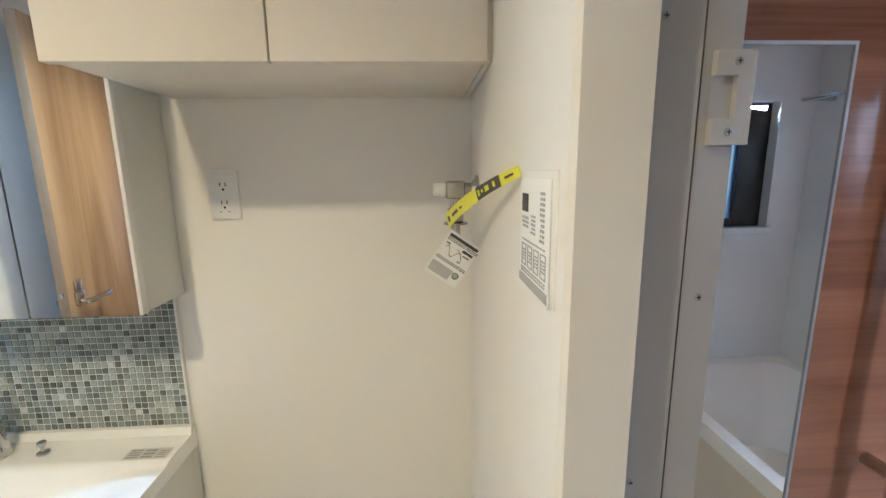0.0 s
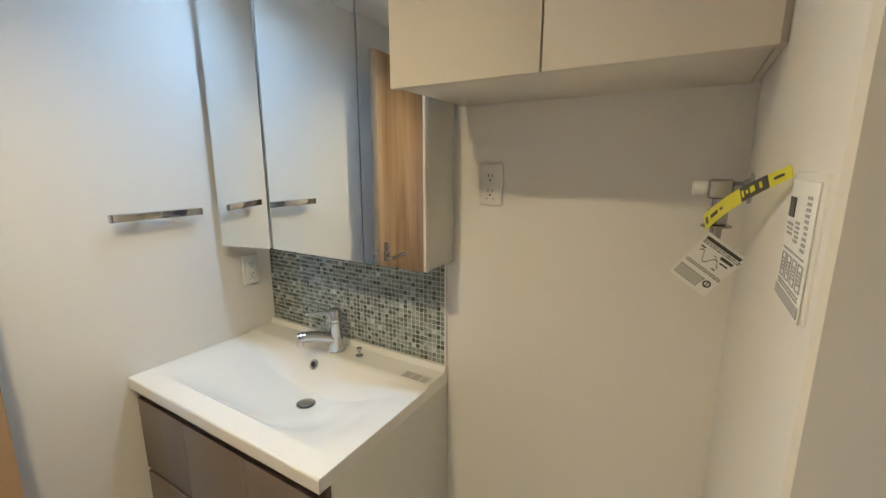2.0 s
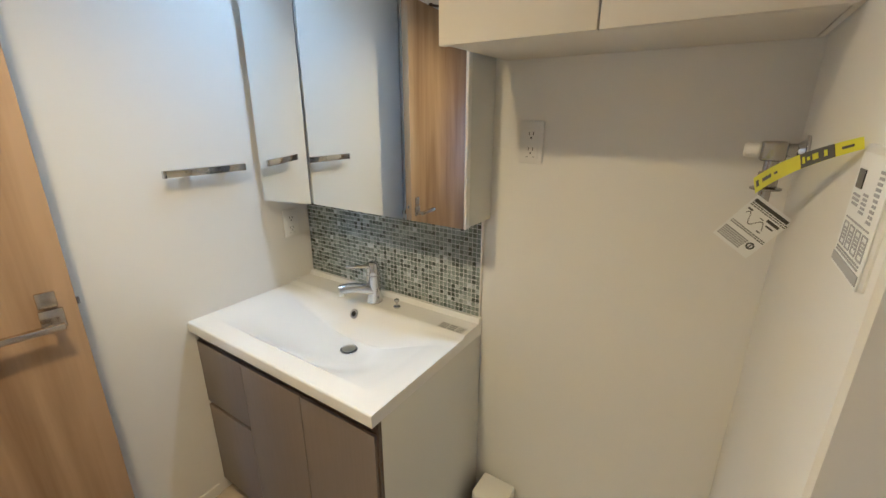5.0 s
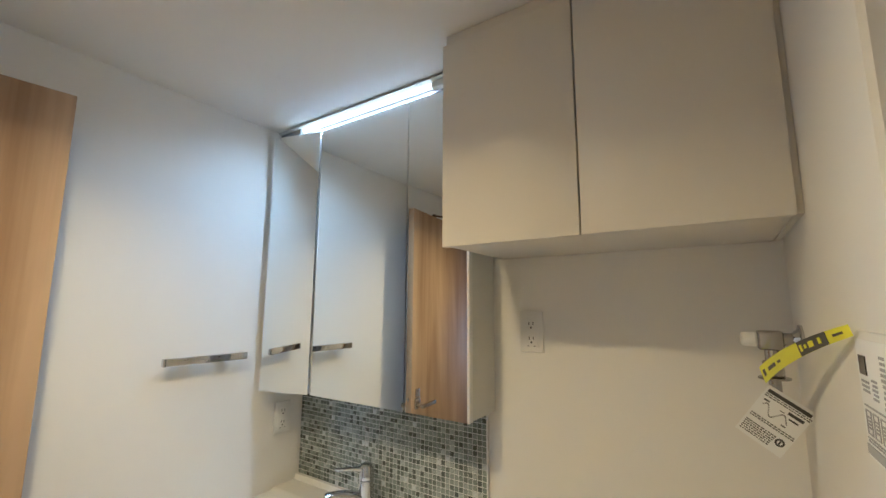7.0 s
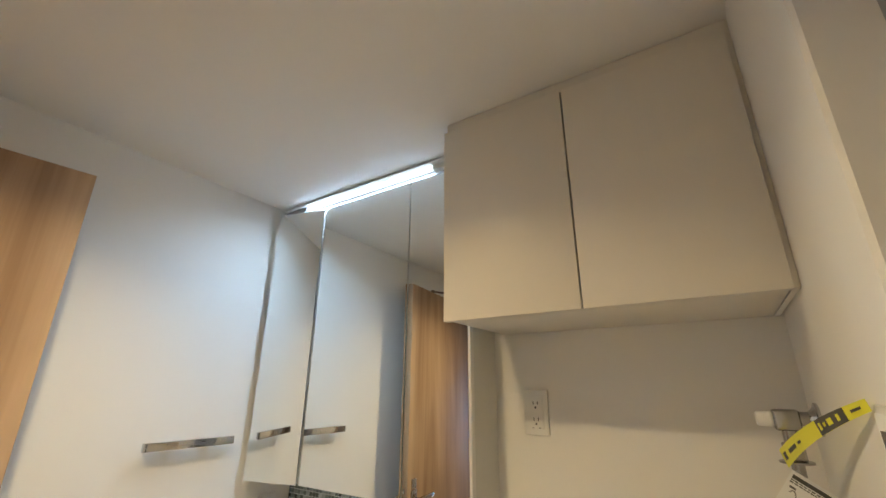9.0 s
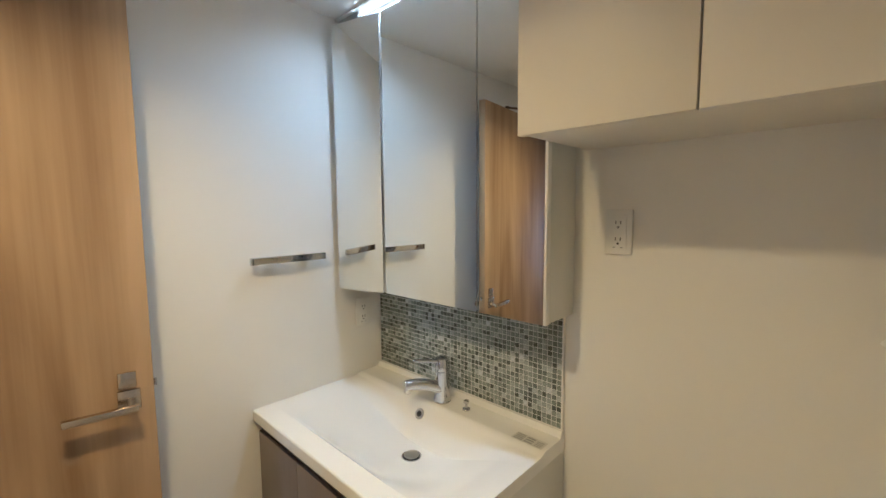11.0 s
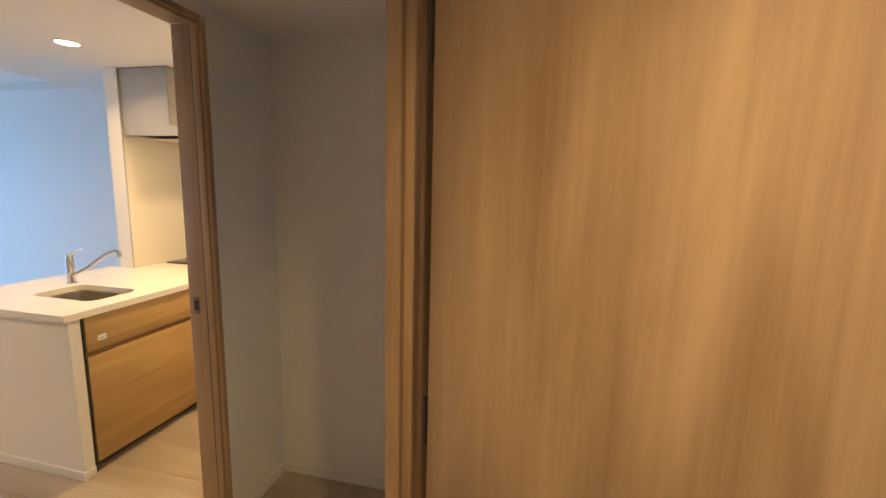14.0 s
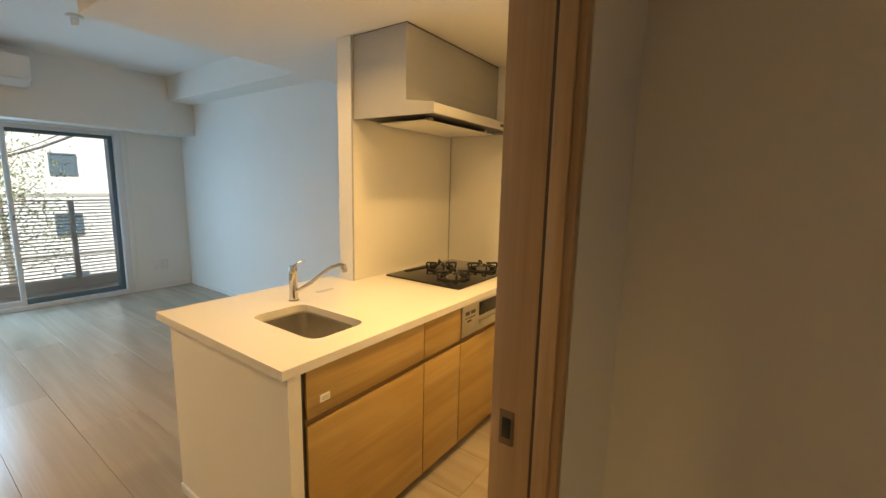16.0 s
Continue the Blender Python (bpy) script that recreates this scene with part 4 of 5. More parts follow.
sink = thing("kitchen_sink", "brushed steel kitchen sink bowl", "sink", (-1.87, -2.79, 0.70))
sink_bm = bmesh.new()
levels = [(rounded(SX0 - 0.006, SX1 + 0.006, SY0 - 0.006, SY1 + 0.006, 0.058), 0.827), (rounded(SX0 + 0.004, SX1 - 0.004, SY0 + 0.004, SY1 - 0.004, 0.05), 0.822), (rounded(SX0 + 0.010, SX1 - 0.010, SY0 + 0.010, SY1 - 0.010, 0.05), 0.70), (rounded(SX0 + 0.05, SX1 - 0.05, SY0 + 0.05, SY1 - 0.05, 0.04), 0.67)]
loops = [[sink_bm.verts.new((x, y, z)) for x, y in pts] for pts, z in levels]
for a, b in zip(loops, loops[1:]):
    for k in range(len(a)):
        sink_bm.faces.new((a[k], a[(k + 1) % len(a)], b[(k + 1) % len(a)], b[k]))
sink_bm.faces.new(loops[-1])
part("bowl", sink_bm, material("sink_steel", (0.50, 0.48, 0.45), 0.28, 0.9, vary=0.08, scale=30), sink)
part("waste", rod((-1.87, -2.86, 0.671), (-1.87, -2.86, 0.676), 0.04, bevel=0.002, sides=28), CHROME, sink)

ktap = thing("kitchen_faucet", "chrome single-lever kitchen mixer with a raised spout", "faucet", (-2.01, -3.08, 0.862))
FX, FY = -2.01, -3.085
part("base", rod((FX, FY, 0.862), (FX, FY, 0.868), 0.027, bevel=0.002, sides=28), CHROME, ktap)
part("body", sweep([(FX, FY, 0.866), (FX, FY, 0.93), (FX, FY, 1.00)], [0.022, 0.020, 0.020], sides=24), CHROME, ktap)
part("cap", rod((FX, FY, 1.00), (FX, FY, 1.040), 0.021, end=0.018, bevel=0.004, sides=28), CHROME, ktap)
part("lever", sweep([(FX - 0.005, FY, 1.035), (FX - 0.03, FY + 0.005, 1.052), (FX - 0.065, FY + 0.01, 1.062)], [0.008, 0.006, 0.004], sides=12), CHROME, ktap)
spout = part("spout", sweep([(FX, FY + 0.01, 0.905)] + arc((FX - 0.04, FY + 0.09, 0.96), (FX - 0.095, FY + 0.195, 1.068), (FX - 0.115, FY + 0.235, 1.056), 10), 0.0098, sides=16), CHROME, ktap)
part("spray_head", rod((FX - 0.117, FY + 0.237, 1.062), (FX - 0.120, FY + 0.243, 1.022), 0.0135, bevel=0.003), CHROME, spout)

counter_label = thing("counter_label", "small grey care label on the worktop", "label", (-2.236, -3.127, 0.862))
part("sheet", box(-2.29, -2.18, -3.142, -3.112, 0.8622, 0.8630), material("grey_label", (0.36, 0.36, 0.36), 0.4, vary=0.15, scale=80), counter_label)

CAB_FACE = -2.440
# darker brown than the fronts: the shade inside the finger grooves
GROOVE_SHADE = material("shaded_groove", (0.20, 0.115, 0.05), 0.5, vary=0.06, scale=20)


def kitchen_unit(name, label, x0, x1, drawer=True):
    ob = thing(name, label, "cabinet", ((x0 + x1) / 2, -2.8, 0), "fitted kitchen base cabinets")
    part("carcass", box(x0 + 0.001, x1 - 0.001, -3.10, CAB_FACE - 0.022, 0.05, 0.66 if drawer else 0.645), BROWN, ob)
    part("plinth", box(x0 + 0.001, x1 - 0.001, -2.52, -2.50, 0.0, 0.05), BROWN, ob, "dark recessed plinth")
    part("door", box(x0 + 0.002, x1 - 0.002, CAB_FACE - 0.020, CAB_FACE, 0.052, 0.618, 0.0015), KITCHEN_WOOD, ob)
    part("finger_rail", box(x0 + 0.001, x1 - 0.001, CAB_FACE - 0.022, CAB_FACE - 0.012, 0.618, 0.645), GROOVE_SHADE, ob, "finger groove in a brown that carries its shade")
    if drawer:
        part("drawer", box(x0 + 0.002, x1 - 0.002, CAB_FACE - 0.020, CAB_FACE, 0.645, 0.824, 0.0015), KITCHEN_WOOD, ob)
    return ob


sink_unit = kitchen_unit("sink_cabinet", "honey oak sink cabinet with a wide drawer front", -2.252, -1.606)
part("end_stile", box(-1.605, -1.583, -3.10, -2.448, 0.0, 0.826), BLACK, sink_unit, "black end strip")
kitchen_unit("drawer_cabinet", "narrow honey oak kitchen cabinet with a drawer", -2.562, -2.254)
kitchen_unit("hob_cabinet", "honey oak cabinet under the hob and grill", -3.165, -2.564, False)
kitchen_unit("corner_cabinet", "narrow honey oak kitchen cabinet by the wall", -3.498, -3.167)
drawer_label = thing("drawer_label", "small white label on the sink cabinet drawer", "label", (-1.682, -2.44, 0.70))
part("sheet", box(-1.705, -1.662, CAB_FACE + 0.0002, CAB_FACE + 0.001, 0.688, 0.716), LABEL, drawer_label)
bars(drawer_label, [(-1.700, -1.668, CAB_FACE + 0.001, CAB_FACE + 0.0014, 0.694 + k * 0.008, 0.697 + k * 0.008) for k in range(2)], GREY_PLASTIC)

grill = thing("fish_grill", "silver built-in fish grill with a dark glass window", "grill", (-2.86, -2.7, 0.65))
part("body", box(-3.160, -2.570, -3.0, CAB_FACE - 0.012, 0.662, 0.826), GREY_PLASTIC, grill)
part("panel", box(-3.160, -2.570, CAB_FACE - 0.012, CAB_FACE + 0.003, 0.650, 0.824, 0.003), STEEL, grill)
part("window", box(-2.985, -2.740, CAB_FACE + 0.003, CAB_FACE + 0.006, 0.735, 0.812, 0.001), BLACK_GLASS, grill, "dark glass grill window")
part("handle", box(-2.985, -2.740, CAB_FACE + 0.003, CAB_FACE + 0.028, 0.690, 0.712, 0.004), STEEL, grill)
bars(grill, [(-2.64, -2.60, CAB_FACE + 0.003, CAB_FACE + 0.0045, 0.765, 0.785), (-2.70, -2.655, CAB_FACE + 0.003, CAB_FACE + 0.0045, 0.765, 0.785), (-2.66, -2.62, CAB_FACE + 0.003, CAB_FACE + 0.0045, 0.725, 0.735), (-2.70, -2.60, CAB_FACE + 0.003, CAB_FACE + 0.0042, 0.745, 0.750)])
for k in range(3):
    part("knob", rod((-3.03 - k * 0.045, CAB_FACE + 0.003, 0.77), (-3.03 - k * 0.045, CAB_FACE + 0.018, 0.77), 0.014, bevel=0.003), STEEL, grill)

BURNER = material("burner_metal", (0.34, 0.32, 0.30), 0.35, 0.9, vary=0.1, scale=40)
hob = thing("gas_hob", "black glass three-burner gas hob with iron grates", "gas hob", (-3.09, -2.84, 0.862))
part("glass_top", box(-3.462, -2.718, -3.125, -2.562, 0.8625, 0.874, 0.003), BLACK_GLASS, hob)
part("rear_vent", box(-3.30, -2.88, -3.112, -3.075, 0.874, 0.879, 0.002), BLACK, hob, "black rear vent strip")
for x, y, r in ((-2.91, -2.73, 0.050), (-3.27, -2.73, 0.050), (-3.09, -2.955, 0.036)):
    burner = part("burner", rod((x, y, 0.874), (x, y, 0.886), r, bevel=0.003, sides=28), BURNER, hob, "steel burner ring")
    part("burner_cap", rod((x, y, 0.886), (x, y, 0.897), r * 0.72, bevel=0.003, sides=28), BURNER, burner)
    part("sensor", rod((x, y, 0.897), (x, y, 0.915), 0.010, bevel=0.002), BURNER, burner)
    grate = part("grate", sweep([(x + 0.092 * math.cos(a * math.pi / 16), y + 0.092 * math.sin(a * math.pi / 16), 0.880) for a in range(33)], 0.0058, sides=8), IRON, hob, "black iron grate")
    for k in range(4):
        c, d = math.cos(k * math.pi / 2 + 0.78), math.sin(k * math.pi / 2 + 0.78)
        part("prong", sweep([(x + 0.096 * c, y + 0.096 * d, 0.875), (x + 0.104 * c, y + 0.104 * d, 0.916), (x + 0.098 * c, y + 0.098 * d, 0.921), (x + 0.036 * c, y + 0.036 * d, 0.919), (x + 0.034 * c, y + 0.034 * d, 0.905)], 0.0068, sides=6), IRON, grate)
        e, f = math.cos(k * math.pi / 2), math.sin(k * math.pi / 2)
        part("rest", sweep([(x + 0.092 * e, y + 0.092 * f, 0.880), (x + 0.093 * e, y + 0.093 * f, 0.911), (x + 0.058 * e, y + 0.058 * f, 0.913)], 0.0058, sides=6), IRON, grate)

splash = thing("splashback", "cream glossy splashback panels round the hob", "splashback", (-3.0, -3.18, 0.86), kind="structure")
SPLASH = material("splash_panel", (0.76, 0.735, 0.68), 0.22, vary=0.01)
part("panel", box(-3.491, -2.497, -3.184, -3.178, 0.863, 1.83), SPLASH, splash)
part("panel", box(-3.499, -3.493, -3.178, -2.40, 0.863, 1.90), SPLASH, splash)
part("edge_trim", box(-2.497, -2.491, -3.184, -3.176, 0.863, 2.26), ALUMINIUM, splash, "thin metal edge trim")
part("corner_trim", box(-3.493, -3.487, -3.178, -3.172, 0.863, 1.83), GREY_PLASTIC, splash, "thin grey corner joint")

hood = thing("range_hood", "silver grey range hood with a slanted lower lip", "range hood", (-2.98, -2.98, 1.8))
HOOD = material("hood_enamel", (0.40, 0.395, 0.385), 0.5, 0.15, vary=0.03, scale=5)
HX0, HX1 = -3.475, -2.505
part("body", prism([(-3.176, 1.83), (-2.782, 1.885), (-2.782, 2.258), (-3.176, 2.258)], 0, HX0, HX1, bevel=0.002), HOOD, hood)
part("top_strip", box(HX0, HX1, -3.176, -2.780, 2.2585, 2.264), BROWN, hood, "thin dark gap strip under the ceiling")
part("canopy", prism([(-2.620, 1.806), (-2.600, 1.806), (-2.600, 1.856), (-2.790, 1.884), (-2.790, 1.866), (-2.620, 1.840)], 0, HX0, HX1, bevel=0.002), HOOD, hood, "silver hood lip")
for x0, x1 in ((HX0 - 0.0025, HX0 + 0.012), (HX1 - 0.012, HX1 + 0.0025)):
    part("cheek", prism([(-3.176, 1.812), (-2.598, 1.806), (-2.598, 1.857), (-2.7805, 1.8845), (-2.7805, 2.2585), (-3.176, 2.2585)], 0, x0, x1), HOOD, hood, "flat silver side panel")
# black colour stands in for the deep shade inside the hood's recess
part("underside", box(HX0 + 0.012, HX1 - 0.012, -3.17, -2.62, 1.822, 1.830), BLACK, hood, "black sheet for the shaded recess under the hood")
part("baffle_plate", box(HX0 + 0.08, HX1 - 0.14, -3.13, -2.765, 1.799, 1.806, 0.003), WHITE, hood, "pale baffle plate")
for x in (-3.30, -2.70):
    part("plate_clip", box(x - 0.015, x + 0.015, -2.80, -2.76, 1.806, 1.822, 0.002), STEEL, hood)
part("switch_panel", box(-3.32, -3.20, -2.600, -2.598, 1.822, 1.840, 0.0005), BROWN, hood, "small dark switch panel")
bars(hood, [(-3.25, -2.88, -2.7818, -2.7808, 1.972 + k * 0.014, 1.976 + k * 0.014) for k in range(2)], GREY_PLASTIC)

# ---- living room ----
window = thing("window_1", "white-framed sliding balcony window", "window", (-1.69, -7.56, 0), kind="structure")
part("window_frame", boxes((-2.70, -2.63, -7.62, -7.49, 0, 1.99), (-0.75, -0.68, -7.62, -7.49, 0, 1.99), (-2.63, -0.75, -7.62, -7.49, 0, 0.05), (-2.63, -0.75, -7.62, -7.49, 1.94, 1.99), bevel=0.003), SASH, window, "white outer window frame")
part("casing", boxes((-2.755, -2.70, -7.499, -7.485, 0, 2.0), (-0.68, -0.625, -7.499, -7.485, 0, 2.0), bevel=0.002), WHITE, window, "white window casing")
for x0, x1, y in ((-2.63, -1.68, -7.565), (-1.72, -0.75, -7.525)):
    sash = part("sash", boxes((x0, x0 + 0.045, y - 0.015, y + 0.015, 0.05, 1.94), (x1 - 0.045, x1, y - 0.015, y + 0.015, 0.05, 1.94), (x0 + 0.045, x1 - 0.045, y - 0.015, y + 0.015, 0.05, 0.11), (x0 + 0.045, x1 - 0.045, y - 0.015, y + 0.015, 1.90, 1.94), bevel=0.002), GREEN_SASH if x0 < -2 else SASH, window)
    pane = part("pane", box(x0 + 0.045, x1 - 0.045, y - 0.003, y + 0.003, 0.11, 1.90), GLASS, sash)
    pane.visible_shadow = False
part("crescent_lock", box(-1.715, -1.69, -7.51, -7.485, 0.98, 1.04, 0.004), GREY_PLASTIC, window, "grey crescent lock")
curtain_rail = thing("curtain_rail", "white curtain rail under the beam", "curtain rail", (-1.7, -7.4, 1.98))
part("rail", box(-2.80, -0.60, -7.42, -7.39, 1.978, 1.999, 0.002), WHITE, curtain_rail)

aircon = thing("air_conditioner", "white wall air conditioner on the beam", "air conditioner", (-1.5, -7.0, 2.3))
AX0, AX1 = -1.86, -1.06
part("body", prism([(-7.099, 2.29), (-6.95, 2.29), (-6.88, 2.35), (-6.87, 2.55), (-6.90, 2.575), (-7.099, 2.575)], 0, AX0, AX1, bevel=0.008), PLASTIC, aircon)
part("louvre", prism([(-6.948, 2.284), (-6.884, 2.338), (-6.880, 2.334), (-6.944, 2.279)], 0, AX0 + 0.03, AX1 - 0.03), PLASTIC, aircon)
for z in (2.315, 2.535):
    part("screw_cap", box(AX0 - 0.001, AX0 + 0.002, -6.93, -6.915, z, z + 0.014), GREY_PLASTIC, aircon)
sprinkler = thing("ceiling_hook_plate", "white ceiling lamp socket plate", "ceiling socket", (-1.897, -5.58, HIGH))
part("plate", rod((-1.897, -5.58, HIGH), (-1.897, -5.58, HIGH - 0.022), 0.055, bevel=0.005, sides=32), PLASTIC, sprinkler)
part("socket", rod((-1.897, -5.58, HIGH - 0.022), (-1.897, -5.58, HIGH - 0.075), 0.028, end=0.022, bevel=0.004), PLASTIC, sprinkler)

# ---- outside the window ----
structure("balcony_ceiling", box(-6.0, 3.0, -8.75, -7.62, 2.45, 2.6), CONCRETE, "concrete slab of the balcony above", "balcony")
structure("balcony_floor", box(-6.0, 3.0, -8.85, -7.62, -0.25, -0.08), CONCRETE, "grey concrete balcony floor", "balcony")
structure("balcony_upstand", box(-6.0, 3.0, -8.85, -8.70, -0.08, 0.06), CONCRETE, "concrete balcony upstand", "balcony")
structure("ground", box(-300, 300, -400, 300, -6.3, -6.0), material("street_asphalt", (0.07, 0.07, 0.07), 0.9, vary=0.2, scale=2), "grey street ground far below", "ground")
railing = thing("balcony_railing", "dark balcony railing with thin horizontal slats", "railing", (-1.7, -8.72, 0.06))
for k in range(5):
    x = -5.24 + 1.40 * k
    part("post", box(x - 0.028, x + 0.028, -8.75, -8.70, 0.06, 1.115, 0.003), RAIL, railing)
for k in range(22):
    z = 0.10 + k * 0.0465
    part("slat", box(-5.9, 2.9, -8.762, -8.750, z, z + 0.017), RAIL, railing)
part("top_rail", box(-5.9, 2.9, -8.765, -8.705, 1.115, 1.135, 0.003), RAIL, railing)

partition = thing("balcony_partition", "blue-grey balcony side partition", "partition", (-2.8, -8.2, 0), kind="structure")
part("panel", box(-2.80, -2.75, -8.28, -7.63, -0.08, 2.44, 0.002), material("partition_board", (0.18, 0.31, 0.43), 0.6, vary=0.04), partition)

house = thing("apartment_building", "pale apartment building across the street with dark windows", "building", (-6, -27, -6))
part("wall", box(-20, 6.0, -38, -27.0, -6.0, 11.0), FACADE, house)
part("roof", box(-20.2, 6.2, -38.2, -26.8, 11.0, 11.3), CONCRETE, house)
for row in range(6):
    part("storey_band", box(-20.0, 6.0, -27.0, -26.96, -5.1 + row * 2.8, -4.95 + row * 2.8), CONCRETE, house)
    for col in range(6):
        x, z = -15.65 + col * 3.1, -4.03 + row * 2.8
        win = part("window", boxes((x - 0.5, x + 0.5, -27.0, -26.90, z - 0.08, z), (x - 0.5, x - 0.43, -27.0, -26.93, z, z + 0.85), (x + 0.43, x + 0.5, -27.0, -26.93, z, z + 0.85), (x - 0.5, x + 0.5, -27.0, -26.93, z + 0.85, z + 0.92), (x - 0.03, x + 0.03, -27.0, -26.94, z, z + 0.85)), GREEN_SASH, house)
        part("pane", box(x - 0.43, x + 0.43, -27.0, -26.985, z, z + 0.85), FAR_GLASS, win)


def tree(x, y, ground, tall):
    ob = thing("street_tree", "leafy green street tree", "tree", (x, y, ground))
    rng = random.Random(5)
    part("trunk", sweep([(x, y, ground), (x + 0.1, y, ground + tall * 0.3), (x - 0.05, y + 0.1, ground + tall * 0.6), (x, y, ground + tall * 0.9)], [0.13, 0.10, 0.07, 0.02], sides=12), BARK, ob)
    tips = []
    for k in range(13):
        a, h = k * 2.4, ground + tall * (0.62 + 0.022 * k)
        reach = 1.25 - 0.06 * k
        tip = Vector((x + reach * math.cos(a), y + reach * math.sin(a), h + 0.6))
        part("limb", sweep(arc((x, y, h), (x + 0.5 * reach * math.cos(a), y + 0.5 * reach * math.sin(a), h + 0.15), tip, 6), [0.018 - 0.0023 * i for i in range(7)], sides=7), BARK, ob)
        tips += [tip, tip.lerp(Vector((x, y, h + 0.3)), 0.45)]
    verts, faces = [], []
    for tip in tips:
        for _ in range(110):
            p = tip + Vector([rng.gauss(0, 0.33) for _ in range(3)])
            u = Vector([rng.uniform(-1, 1) for _ in range(3)]).normalized()
            v = u.orthogonal().normalized()
            b = len(verts)
            verts += [p - u * 0.038, p + v * 0.02, p + u * 0.038, p - v * 0.02]
            faces.append((b, b + 1, b + 2, b + 3))
    data = bpy.data.meshes.new("crown")
    data.from_pydata([v - Vector((x, y, ground)) for v in verts], [], faces)
    data.materials.append(LEAF)
    crown = new("crown", data)
    crown.parent = ob


tree(-2.45, -14.0, -6.0, 8.3)
cable = thing("overhead_cable", "dark overhead cable across the street", "cable", (-3, -14, 2))
part("strand", sweep([(-30, -14, 14.6), (-3.79, -14, 2.38), (-3.2, -14, 2.06), (-2.56, -14, 1.80), (6, -14, -1.5)], 0.028, sides=6), BLACK, cable)
part("strand", sweep([(-30, -14.05, 15.2), (-3.79, -14.05, 2.52), (-3.2, -14.05, 2.16), (-2.56, -14.05, 1.84), (6, -14.05, -1.5)], 0.012, sides=6), BLACK, cable)

# ---- floor boards and mosaic ----
floor_ob = bpy.data.objects["floor_living"]
PLANK_W, PLANK_L = 0.303, 1.818
plank_data = {}


def plank(parent, x0, x1, y0, y1):
    key = (round(x1 - x0, 4), round(y1 - y0, 4))
    if key not in plank_data:
        w, l = key
        plank_data[key] = mesh_of("plank", box(-w / 2 + 0.0006, w / 2 - 0.0006, -l / 2 + 0.0006, l / 2 - 0.0006, -0.012, 0.0, 0.0008, segments=1), HALL_FLOOR)
    ob = new("plank", plank_data[key])
    ob.location = ((x0 + x1) / 2, (y0 + y1) / 2, 0)
    ob.parent = parent


col, x = 0, -3.50
while x < 0.8:
    x1 = min(x + PLANK_W, 0.8)
    y = -7.5 - PLANK_L * ((col * 0.37) % 1)
    while y < -1.53:
        y0, y1 = max(y, -7.5), min(y + PLANK_L, -1.53)
        if y1 - y0 > 0.02:
            plank(floor_ob, x, x1, y0, y1)
        y += PLANK_L
    x, col = x1, col + 1
hall_ob = bpy.data.objects["floor_hall"]
for k, y in enumerate((-0.621, -0.318)):
    plank(hall_ob, -1.865, -1.02, y, min(y + 0.303, -0.30))
    plank(hall_ob, -2.60, -1.865, max(y, -0.442), min(y + 0.303, -0.30))
for k, y in enumerate((-1.53, -1.227, -0.924)):
    for x0, x1 in (((-1.865, -0.4), (-0.4, 0.95)) if k % 2 else ((-1.865, -1.1), (-1.1, 0.2), (0.2, 0.95))):
        plank(hall_ob, x0, x1, y, y + 0.303)


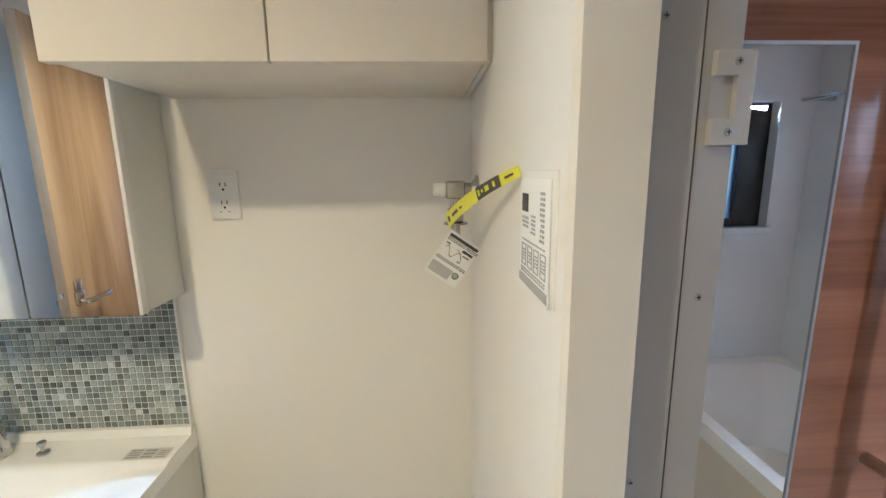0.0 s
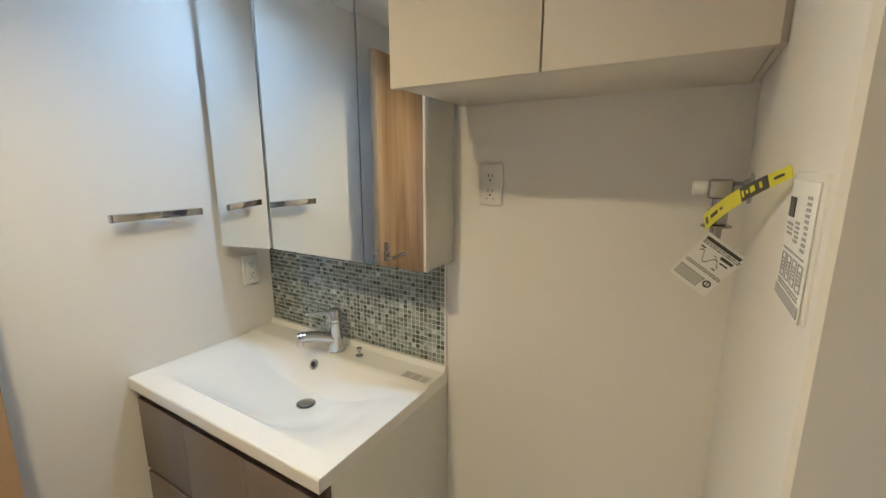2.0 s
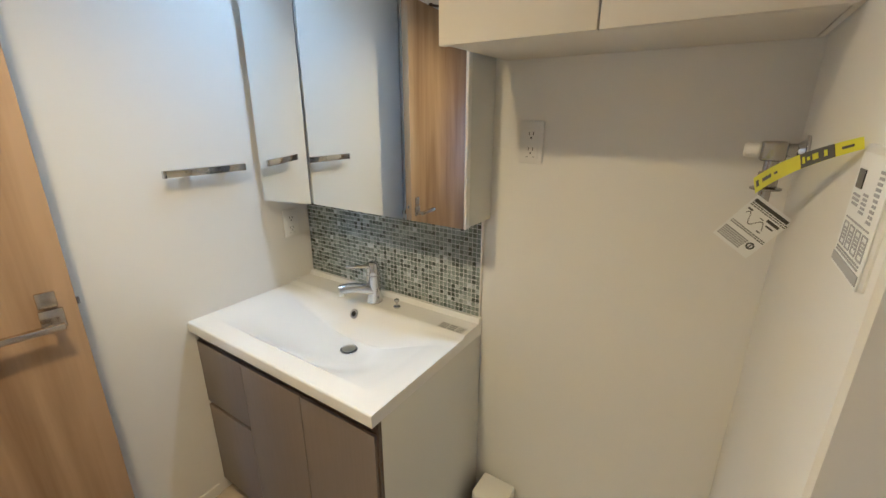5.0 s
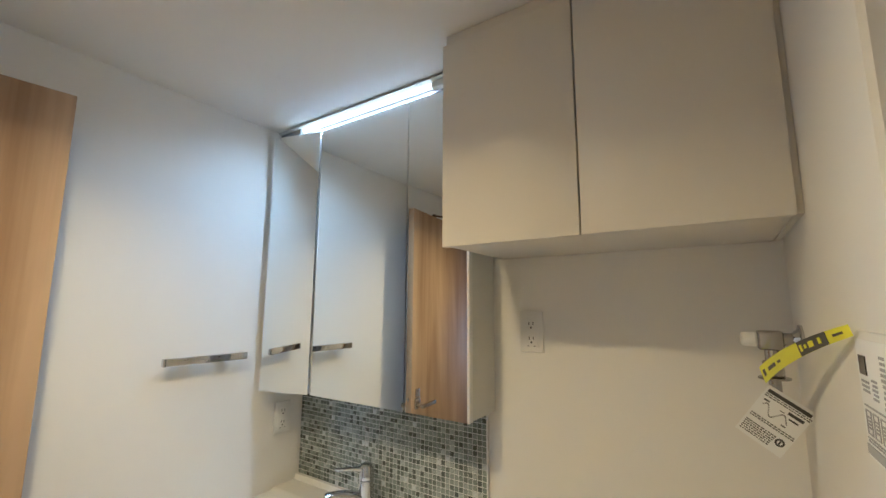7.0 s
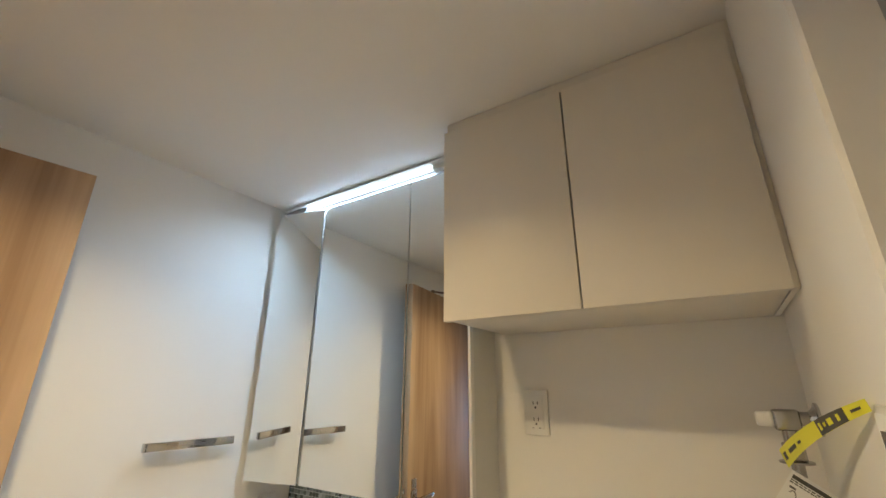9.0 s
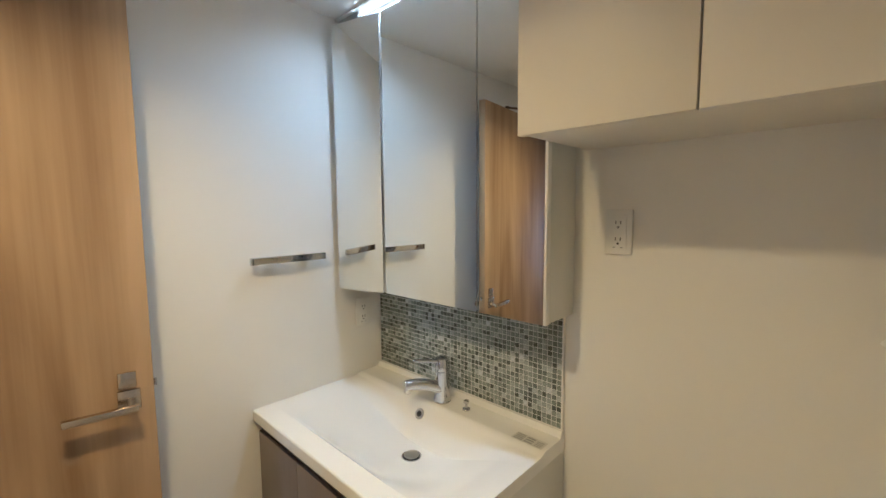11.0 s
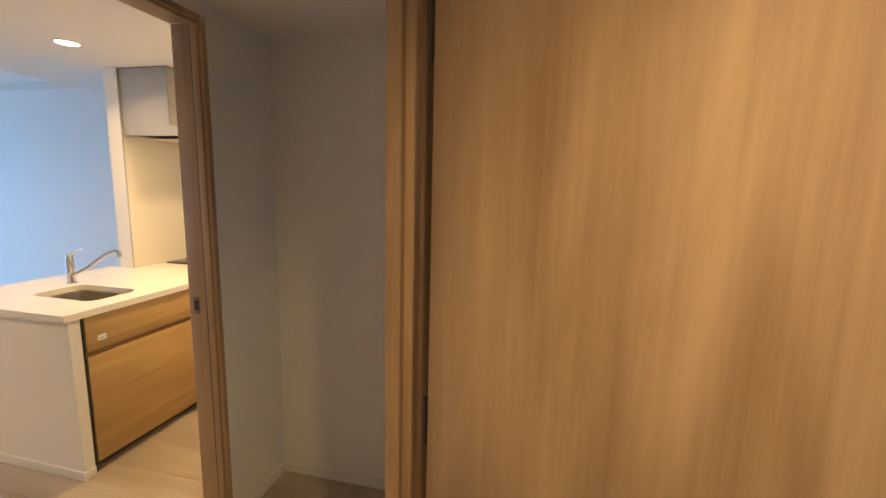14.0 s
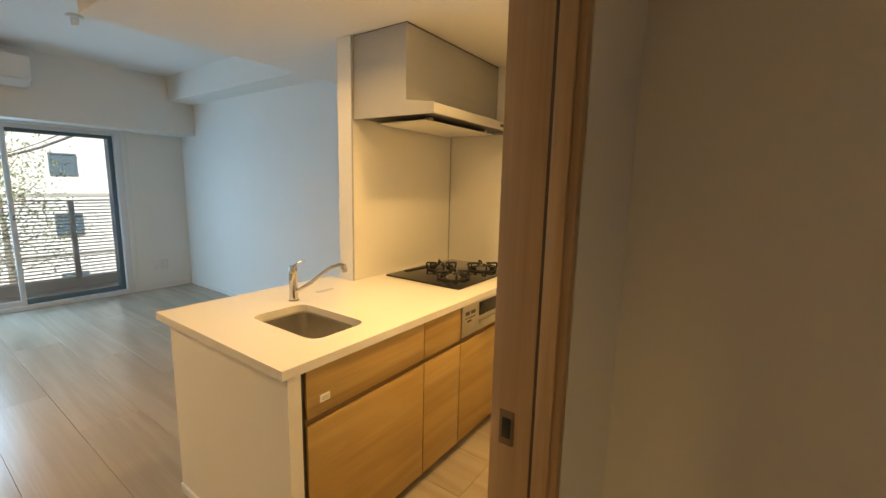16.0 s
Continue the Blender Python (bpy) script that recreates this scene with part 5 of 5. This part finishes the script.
def mosaic_material(name, by_object):
    mat = bpy.data.materials.new(name)
    mat.use_nodes = True
    nodes, links = mat.node_tree.nodes, mat.node_tree.links
    shader = nodes["Principled BSDF"]
    shader.inputs["Roughness"].default_value = 0.22
    source = nodes.new("ShaderNodeObjectInfo" if by_object else "ShaderNodeNewGeometry")
    ramp = nodes.new("ShaderNodeValToRGB")
    ramp.color_ramp.interpolation = "CONSTANT"
    stops = ((0.0, (0.080, 0.090, 0.078)), (0.12, (0.135, 0.155, 0.135)), (0.32, (0.195, 0.225, 0.20)), (0.56, (0.255, 0.29, 0.262)), (0.76, (0.32, 0.355, 0.33)), (0.90, (0.40, 0.435, 0.42)), (0.965, (0.56, 0.60, 0.60)))
    while len(ramp.color_ramp.elements) < len(stops):
        ramp.color_ramp.elements.new(0.5)
    for e, (p, c) in zip(ramp.color_ramp.elements, stops):
        e.position, e.color = p, (*c, 1)
    links.new(source.outputs["Random" if by_object else "Random Per Island"], ramp.inputs[0])
    cloud, place = nodes.new("ShaderNodeTexNoise"), nodes.new("ShaderNodeTexCoord")
    cloud.inputs["Scale"].default_value, cloud.inputs["Detail"].default_value = 160, 3
    links.new(place.outputs["Object"], cloud.inputs["Vector"])
    mix = nodes.new("ShaderNodeMix")
    mix.data_type, mix.blend_type = "RGBA", "OVERLAY"
    mix.inputs["Factor"].default_value = 0.45
    links.new(ramp.outputs[0], mix.inputs["A"])
    links.new(cloud.outputs["Fac"], mix.inputs["B"])
    links.new(mix.outputs["Result"], shader.inputs["Base Color"])
    return mat


mosaic = thing("mosaic_splashback", "grey-green glass mosaic splashback behind the basin", "mosaic", (-0.435, 1.189, 1.02), kind="structure")
part("grout_bed", box(-0.880, 0.006, 1.1826, 1.1895, 0.828, 1.24), GROUT, mosaic, "pale grout bed")
part("edge_trim", box(0.006, 0.011, 1.178, 1.1895, 0.828, 1.208), WHITE, mosaic, "thin white edge trim")
PITCH, TILE = 0.0171, 0.0140
tile_data = mesh_of("tile", box(-TILE / 2, TILE / 2, -0.002, 0.002, -TILE / 2, TILE / 2, 0.0006, segments=1), mosaic_material("mosaic_glass", True))
rest = bmesh.new()
rng = random.Random(3)
for j in range(24):
    for i in range(60):
        px, pz = 0.006 - PITCH * (i + 0.5), 0.829 + PITCH * (j + 0.5)
        if px < -0.878:
            continue
        if i < 25 and j < 12:
            ob = new("tile", tile_data)
            ob.parent = mosaic
            ob.location = Vector((px + rng.uniform(-0.0003, 0.0003), 1.1828, pz + rng.uniform(-0.0003, 0.0003))) - ORIGIN[mosaic.name]
            ob.rotation_euler = (rng.uniform(-0.02, 0.02), 0, rng.uniform(-0.02, 0.02))
        else:
            h = TILE / 2
            co = [(px + sx * h, y, pz + sz * h) for y in (1.1808, 1.1848) for sx, sz in ((-1, -1), (1, -1), (1, 1), (-1, 1))]
            v = [rest.verts.new(Vector(c)) for c in co]
            for f in ((0, 1, 2, 3), (0, 4, 5, 1), (1, 5, 6, 2), (2, 6, 7, 3), (3, 7, 4, 0)):
                rest.faces.new([v[k] for k in f])
tagged(part("mosaic_tiles", rest, mosaic_material("mosaic_glass_field", False), mosaic, smooth=False), kind="stuff")
